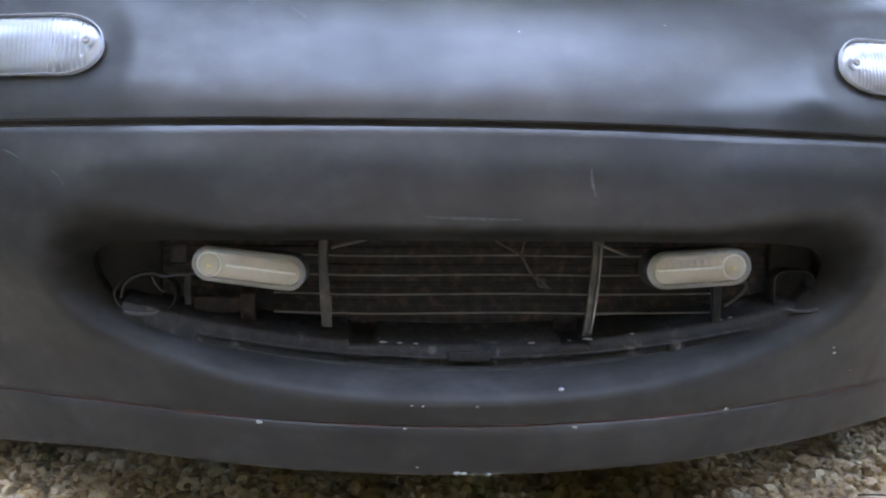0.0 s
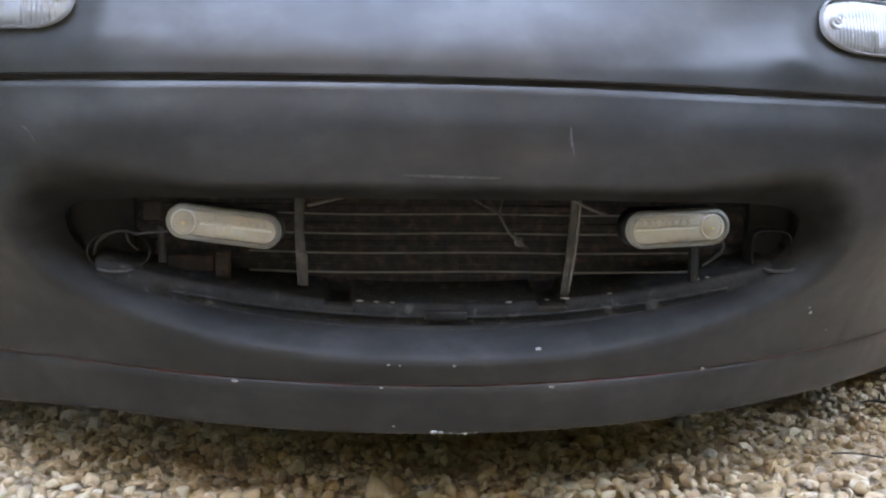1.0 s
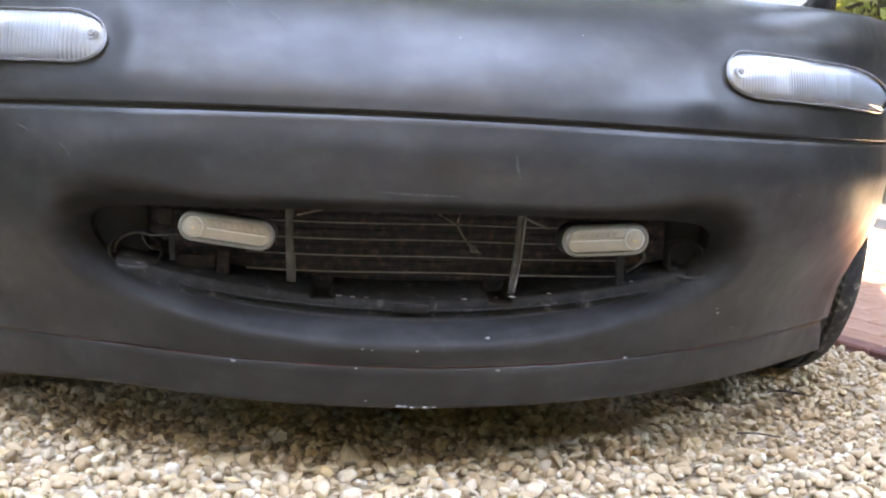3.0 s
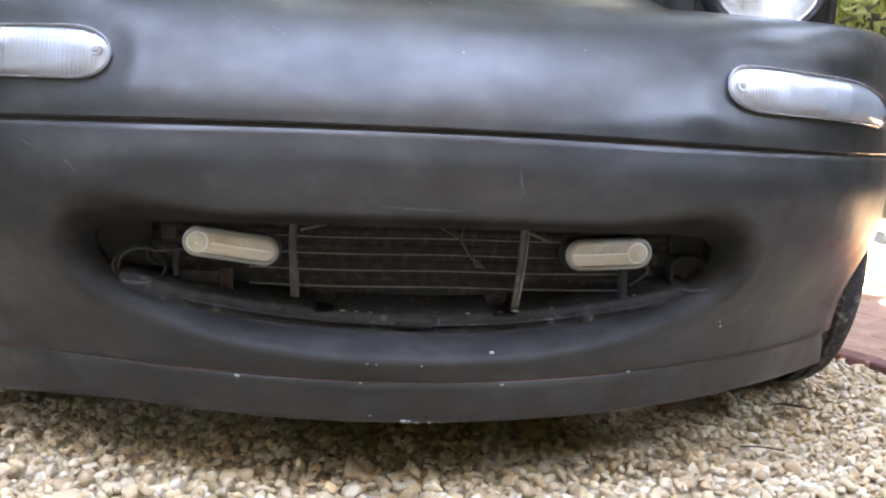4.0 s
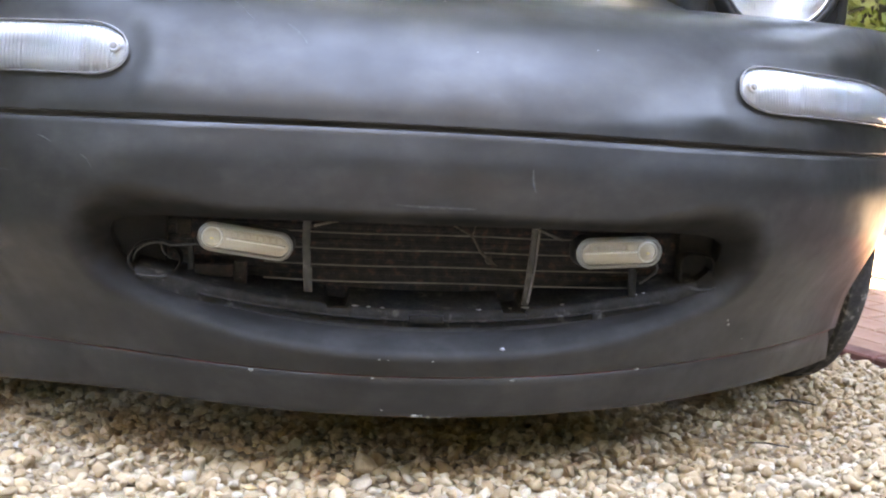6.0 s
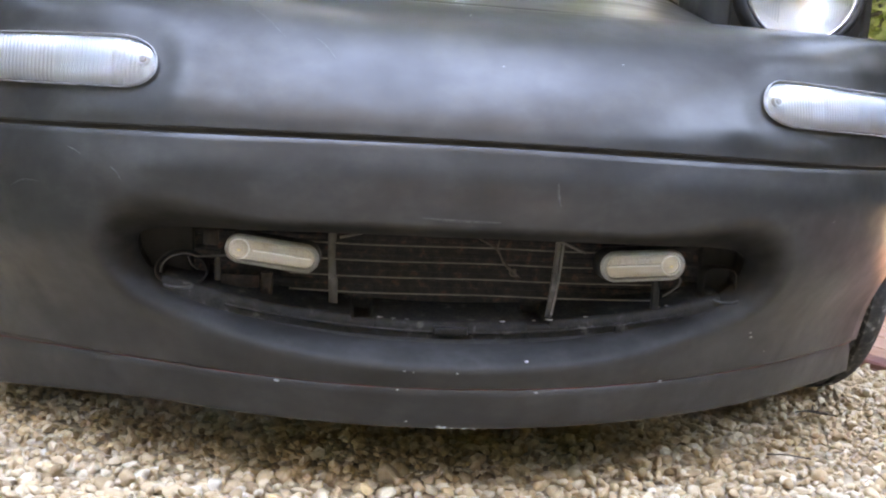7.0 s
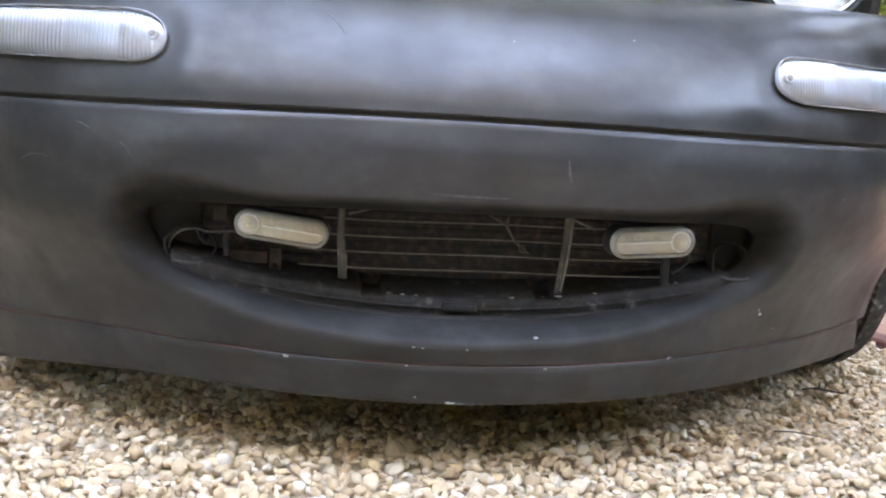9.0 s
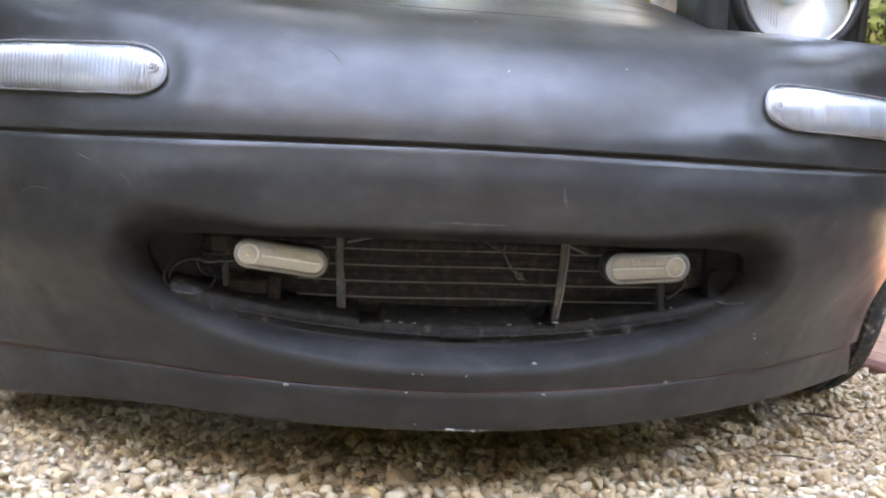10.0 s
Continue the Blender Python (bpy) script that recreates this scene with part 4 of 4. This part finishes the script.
# ---------------------------------------------------------------- ground
verts, faces = [], []
line = np.r_[-400, -60, -12, np.linspace(-4, 6, 21), 14, 60, 400]
for y in line:
    for x in line:
        verts.append((x, y, -0.006))
ground = new("ground", mesh_of("ground", verts, grid_faces(len(line), len(line)), GROUND))
tagged(ground, "pale gravelly drive with darker unseen sides added", "ground", kind="structure")

EDGE_A, EDGE_B = Vector((0.55, 1.72)), Vector((1.225, 0.385))   # the pavement's near edge
ALONG = (EDGE_B - EDGE_A).normalized()
INTO = Vector((-ALONG.y, ALONG.x))


def paved(x, y):
    return (Vector((x, y)) - EDGE_A).dot(INTO)


def pebble_shapes(sub, count):
    out = []
    for k in range(count):
        bm = bmesh.new()
        bmesh.ops.create_icosphere(bm, subdivisions=sub, radius=1)
        for v in bm.verts:
            d = v.co.normalized()
            r = 1 + 0.36 * noise.noise(d * 1.1 + Vector((k * 5.1, 3, 1))) + 0.16 * noise.noise(d * 2.6 + Vector((1, k * 3.7, 2)))
            q = d * r
            for c in range(9):   # broken facets
                nrm = Vector((math.sin(k * 2.1 + c * 1.9), math.cos(k * 1.3 + c * 2.7), math.sin(k * 0.7 + c * 3.1))).normalized()
                over = q.dot(nrm) - (0.54 + 0.09 * (c % 3))
                if over > 0:
                    q = q - nrm * over * 0.97
            v.co = q
        me = np.array([v.co[:] for v in bm.verts])
        bm.faces.ensure_lookup_table()
        out.append((me, np.array([[v.index for v in f.verts] for f in bm.faces])))
        bm.free()
    return out


def scatter(name, places, sub, label):
    rng = np.random.default_rng(7 + sub)
    shapes = pebble_shapes(sub, 14)
    V, Fc, base = [], [], 0
    for (x, y, z, r) in places:
        v, f = shapes[rng.integers(len(shapes))]
        q = rng.normal(size=4)
        q /= np.linalg.norm(q)
        w, a, b, c = q
        R = np.array([[1 - 2 * (b * b + c * c), 2 * (a * b - c * w), 2 * (a * c + b * w)], [2 * (a * b + c * w), 1 - 2 * (a * a + c * c), 2 * (b * c - a * w)],
                      [2 * (a * c - b * w), 2 * (b * c + a * w), 1 - 2 * (a * a + b * b)]])
        size = np.array([1.18, 0.98, 0.78]) * r * rng.uniform(0.85, 1.15, 3)
        p = (v * size) @ R.T
        p[:, 2] *= 0.85
        V.append(p + (x, y, z))
        Fc.append(f + base)
        base += len(v)
    V, Fc = np.concatenate(V), np.concatenate(Fc)
    me = bpy.data.meshes.new(name)
    me.vertices.add(len(V))
    me.vertices.foreach_set("co", V.ravel())
    me.loops.add(Fc.size)
    me.loops.foreach_set("vertex_index", Fc.ravel().astype(np.int32))
    me.polygons.add(len(Fc))
    me.polygons.foreach_set("loop_start", np.arange(0, Fc.size, 3, dtype=np.int32))
    me.update(calc_edges=True)
    me.polygons.foreach_set("use_smooth", np.full(len(Fc), sub > 1))
    me.materials.append(STONE)
    return tagged(new(name, me), label, "gravel", kind="stuff")


def pebbles():
    rng = np.random.default_rng(3)
    near, far = [], []
    step = 0.0136
    for y in np.arange(-0.25, 1.35, step):
        for x in np.arange(-1.02, 1.20, step):
            px, py = x + rng.uniform(-0.5, 0.5) * step, y + rng.uniform(-0.5, 0.5) * step
            if paved(px, py) > -0.012 or (abs(px) < 0.58 and py > 0.52):
                continue
            r = min(0.0175, 0.0080 * math.exp(rng.normal(0, 0.34)))
            p = (px, py, rng.uniform(-0.008, 0.006), r)
            (near if (-0.14 < py < 0.20 and abs(px) < 0.85) else far).append(p)
    return near, far


near_stones, far_stones = pebbles()
near_stones.append((-0.063, 0.148, 0.004, 0.026))   # one large pale stone
scatter("gravel", near_stones, 2, "pale limestone gravel under the car's nose")
scatter("gravel", far_stones, 1, "pale limestone gravel round the car")

# dark sticks on the gravel
stick = part("stick", tube(curve_through([(0.655, 0.465, 0.020), (0.675, 0.461, 0.024), (0.700, 0.456, 0.022), (0.724, 0.451, 0.019)], 16), [0.0016] * 5 + [0.0024] * 7 + [0.0014] * 4, 7), DARK_TWIG, None)
tagged(stick, "short dark twig lying on the gravel", "twig")
part("side_shoot", tube([(0.683, 0.459, 0.024), (0.684, 0.463, 0.034)], 0.0012, 6), DARK_TWIG, stick)
part("side_shoot", tube([(0.690, 0.458, 0.023), (0.698, 0.462, 0.033)], 0.001, 6), DARK_TWIG, stick)
stick = part("stick", tube(curve_through([(0.52, 0.235, 0.02), (0.55, 0.228, 0.022), (0.585, 0.222, 0.018)], 12), 0.0014, 6), DARK_TWIG, None)
tagged(stick, "thin pale brown straw lying on the gravel", "twig")

# ---------------------------------------------------------------- brick pavement and the ground behind
bed = part("pavement", ([(*(EDGE_A + ALONG * a + INTO * b), -0.002) for b in (0.0, 0.9) for a in (-0.2, 2.8)], [(0, 1, 3, 2)]), JOINT, None, smooth=False)
tagged(bed, "red brick pavement beside the gravel", "pavement", kind="structure")


def brick_mesh(name, l, w, h, material):
    bm = rounded_box((l, w, h), 0.004, (0, 0, 0), None, 1)
    me = bpy.data.meshes.new(name)
    bm.to_mesh(me)
    bm.free()
    me.materials.append(material)
    return me


BRICK_MESH = brick_mesh("brick", 0.196, 0.096, 0.05, BRICK)
EDGE_MESH = brick_mesh("edge_brick", 0.196, 0.058, 0.06, EDGE_BRICK)
brick_turn = Matrix.Rotation(math.atan2(ALONG.y, ALONG.x), 4, "Z")
rnd = random.Random(5)
for k in range(13):
    p = EDGE_A + ALONG * (0.1 + 0.2 * k) + INTO * 0.032
    ob = new("edge_brick", EDGE_MESH)
    ob.parent = bed
    ob.matrix_basis = Matrix.Translation((p.x, p.y, -0.020 + rnd.uniform(-0.003, 0.003))) @ brick_turn @ Matrix.Rotation(rnd.uniform(-0.01, 0.01), 4, "Z")
for row in range(8):
    for k in range(14):
        p = EDGE_A + ALONG * (0.2 * k + (0.1 if row % 2 else 0.0) - 0.1) + INTO * (0.115 + 0.1 * row)
        ob = new("brick", BRICK_MESH)
        ob.parent = bed
        ob.matrix_basis = Matrix.Translation((p.x, p.y, -0.021 + rnd.uniform(-0.002, 0.002))) @ brick_turn @ Matrix.Rotation(rnd.uniform(-0.012, 0.012), 4, "Z")
slab = part("driveway", rounded_box((5.0, 1.5, 0.05), 0.006, (*(EDGE_A + ALONG * -1.3 + INTO * 1.62), -0.012), brick_turn), CONCRETE, None, smooth=False)
tagged(slab, "pale sunlit concrete driveway behind the bricks", "driveway", kind="structure")

# ---------------------------------------------------------------- shrubs and trees


def leaf_cloud(centres, count, size, rng):
    """Small bent leaves in clumps about the given (place, radius) centres: (verts, faces)."""
    V, Fc = [], []
    weights = np.array([r ** 2 for _, r in centres])
    weights /= weights.sum()
    which = rng.choice(len(centres), count, p=weights)
    for w in which:
        c, r = centres[w]
        d = rng.normal(size=3)
        d /= np.linalg.norm(d)
        p = np.array(c) + d * r * rng.uniform(0.25, 1.0) ** 0.5 * np.array([1, 1, 0.85])
        a = rng.normal(size=3)
        a /= np.linalg.norm(a)
        b = np.cross(a, d + 0.3 * rng.normal(size=3))
        b /= max(1e-6, np.linalg.norm(b))
        n = np.cross(a, b)
        s = size * rng.uniform(0.6, 1.4)
        i = len(V)
        V += [p - a * s, p + b * s * 0.5 + n * s * 0.15, p + a * s, p - b * s * 0.5 + n * s * 0.15]
        Fc.append((i, i + 1, i + 2, i + 3))
    return V, Fc


def tree(name, x, y, height, spread, leaf, count, size, seed, label, low=0.3):
    rng = np.random.default_rng(seed)
    top = new(name)
    top.location = (x, y, 0)
    r0 = 0.028 * height
    trunk = [(x + 0.12 * math.sin(seed + k), y + 0.12 * math.cos(seed * 2 + k), height * 0.62 * k / 5 - 0.05) for k in range(6)]
    part("trunk", tube(curve_through(trunk, 16), list(np.linspace(r0, r0 * 0.35, 16)), 10), BARK, top)
    centres = []
    for k in range(11):
        a = 2.4 * k + seed
        h = height * (low + (0.92 - low) * (k + 0.5) / 11)
        out = spread * (0.75 - 0.45 * abs((k + 0.5) / 11 - 0.35)) * rng.uniform(0.6, 1.0)
        tip = (x + out * math.cos(a), y + out * math.sin(a), h)
        z0 = min(height * 0.6, h * 0.7)
        part("limb", tube(curve_through([(x, y, z0), ((x + tip[0]) / 2, (y + tip[1]) / 2, (z0 + h) / 2 + 0.1), tip], 8), list(np.linspace(r0 * 0.35, r0 * 0.08, 8)), 6), BARK, top)
        centres.append((tip, spread * rng.uniform(0.32, 0.52)))
    centres.append(((x, y, height * 0.85), spread * 0.45))
    part("crown", leaf_cloud(centres, count, size, rng), leaf, top, smooth=False)
    return tagged(top, label, "tree")


for k, (x, y, h, w) in enumerate(((1.7, 7.6, 2.2, 1.0), (3.2, 7.0, 2.4, 1.2), (5.0, 7.5, 2.3, 1.3), (6.9, 7.2, 2.4, 1.3), (4.2, 8.9, 2.8, 1.4))):
    tagged(tree("shrub", x, y, h, w, LEAF_SUN, 6000, 0.055, 20 + k, "leafy yellow-green shrub in sunlight behind the pavement", 0.12), category="shrub", group="shrubs behind the pavement")

# unseen row added behind the car: crowns on clear stems shade its nose, sun slants in beneath
for k, (x, y, h, w, low) in enumerate(((-4.8, 5.0, 6.0, 2.0, 0.62), (-3.6, 5.0, 5.9, 2.0, 0.66), (-2.1, 4.9, 5.8, 1.8, 0.70), (-1.0, 5.2, 6.0, 1.8, 0.72), (0.1, 4.9, 5.8, 1.8, 0.71), (0.9, 5.3, 6.1, 1.6, 0.66),
                                   (-0.4, 5.7, 6.3, 1.7, 0.73), (1.7, 5.1, 5.9, 1.4, 0.64), (3.9, 5.1, 6.0, 2.0, 0.60), (5.2, 5.0, 6.0, 2.0, 0.58), (6.6, 5.0, 6.0, 2.0, 0.56))):
    tagged(tree("tree", x, y, h, w, LEAF_MID, 6500, 0.13, 80 + k, "unseen leafy tree added to keep sun off the car", low), group="trees behind the car")

# canopy added out of view to cut the sky overhead
for k, (x, y, h, w) in enumerate(((-2.5, 2.5, 8.6, 3.5), (2.9, 2.8, 8.8, 3.5))):
    tagged(tree("tree", x, y, h, w, LEAF_MID, 9000, 0.15, 96 + k, "unseen spreading tree added to block sky above the car", 0.72), group="trees above the car")

# unseen trees added to keep low bright sky off the hood
for k, (x, y, h, w) in enumerate(((-7.2, 8.4, 7.5, 2.6), (-10.5, 9.5, 8.0, 2.8), (-14.0, 9.0, 9.0, 3.0), (-17.5, 7.0, 9.0, 3.0), (9.2, 9.6, 7.5, 2.4), (12.8, 8.4, 8.5, 2.8), (16.5, 6.5, 9.0, 3.0), (-6.6, 13.6, 8.4, 2.9), (-3.8, 14.2, 8.4, 2.9),
                                  (-1.2, 13.8, 8.2, 2.8), (1.4, 14.4, 8.4, 2.9), (4.0, 13.9, 8.2, 2.8), (6.6, 14.3, 8.5, 2.9), (9.4, 14.0, 8.5, 2.9))):
    tagged(tree("tree", x, y, h, w, LEAF_MID, 8000, 0.20, 110 + k, "unseen leafy tree added to block low sky behind the car", 0.14), group="trees beyond the yard")

# unseen trees set by the paint's reflections; the last is added to shade the driveway
for k, (x, y, h, w) in enumerate(((-4.4, -7.0, 7.4, 2.1), (-6.5, -5.0, 6.0, 1.7), (-7.3, -2.7, 11.0, 2.5), (-7.4, 0.0, 12.5, 2.8), (-1.9, -7.0, 9.4, 2.3), (0.5, -6.6, 10.4, 2.6), (2.9, -6.0, 11.0, 2.7), (8.4, -2.4, 5.2, 2.0), (7.2, -5.0, 5.4, 2.2), (5.6, -7.4, 5.8, 2.2), (4.9, -0.2, 11.2, 2.6), (-8.2, 2.6, 9.5, 2.4), (-7.8, 5.6, 9.5, 2.4), (8.2, 0.6, 11.0, 2.6), (8.8, 3.4, 9.0, 2.4), (3.9, 6.9, 6.2, 2.2))):
    tagged(tree("tree", x, y, h, w, LEAF_DARK if abs(x) > 6 else LEAF_OLIVE, 7000, 0.17, 50 + k, "unseen broad green tree placed to shape reflections and shade", 0.24 if x < -7 and y < -1 else 0.42 if 3 < x < 5 and y > -4 else 0.12), group="trees across the yard")

# added bushes, out of view, hide sunlit ground from the car's flanks
for k, (x, y) in enumerate(((7.6, 0.2), (7.8, 2.2), (8.0, 4.2), (-7.4, 1.8), (-7.6, 3.6), (-7.4, 5.4), (9.0, 6.0), (4.9, 4.7), (5.9, 3.2))):
    tagged(tree("bush", x, y, 2.6, 1.4, LEAF_DARK, 3200, 0.10, 150 + k, "unseen dark green bush added to dim the car's side reflections", 0.06), category="bush", group="bushes at the yard's edge")

# unseen ring of bushes added so the bumper reflects a dark horizon
for k in range(16):
    a = radians(188 - 13.2 * k) if k < 15 else radians(-14)
    x, y = -0.5 + 6.6 * math.cos(a), -0.4 - 6.0 * abs(math.sin(a)) * (1 if a > 0 else -1) * 0.95
    tagged(tree("bush", x, y, 2.0 + 0.3 * math.sin(k * 1.7), 1.2, LEAF_DARK, 2200, 0.09, 120 + k, "unseen dark green bush added to darken the bumper's reflections", 0.06), category="bush", group="bushes across the yard")

# backdrop of far woods, added all round the yard to cover the bright low sky
verts, cols = [], 240
for i, (h, inward) in enumerate(((-1.0, 0.0), (0.3, -0.6), (0.62, -0.3), (0.85, 0.4), (1.0, 1.6))):
    for j in range(cols):
        a = 2 * math.pi * j / cols
        wave = 0.5 * noise.noise(Vector((6 * math.cos(a), 6 * math.sin(a), 1.0))) + 0.35 * noise.noise(Vector((19 * math.cos(a), 19 * math.sin(a), 4.0)))
        rough = 1.3 * noise.noise(Vector((15 * math.cos(a), 15 * math.sin(a), 3.0 * h)))
        r = 42 + inward * 2 + rough
        verts.append((r * math.cos(a), r * math.sin(a), (11 + 4 * wave) * h))
woods = new("backdrop", mesh_of("backdrop", verts, grid_faces(5, cols, True), WOODS))
tagged(woods, "dark green backdrop of woods added to cover the low sky", "woods", kind="structure")
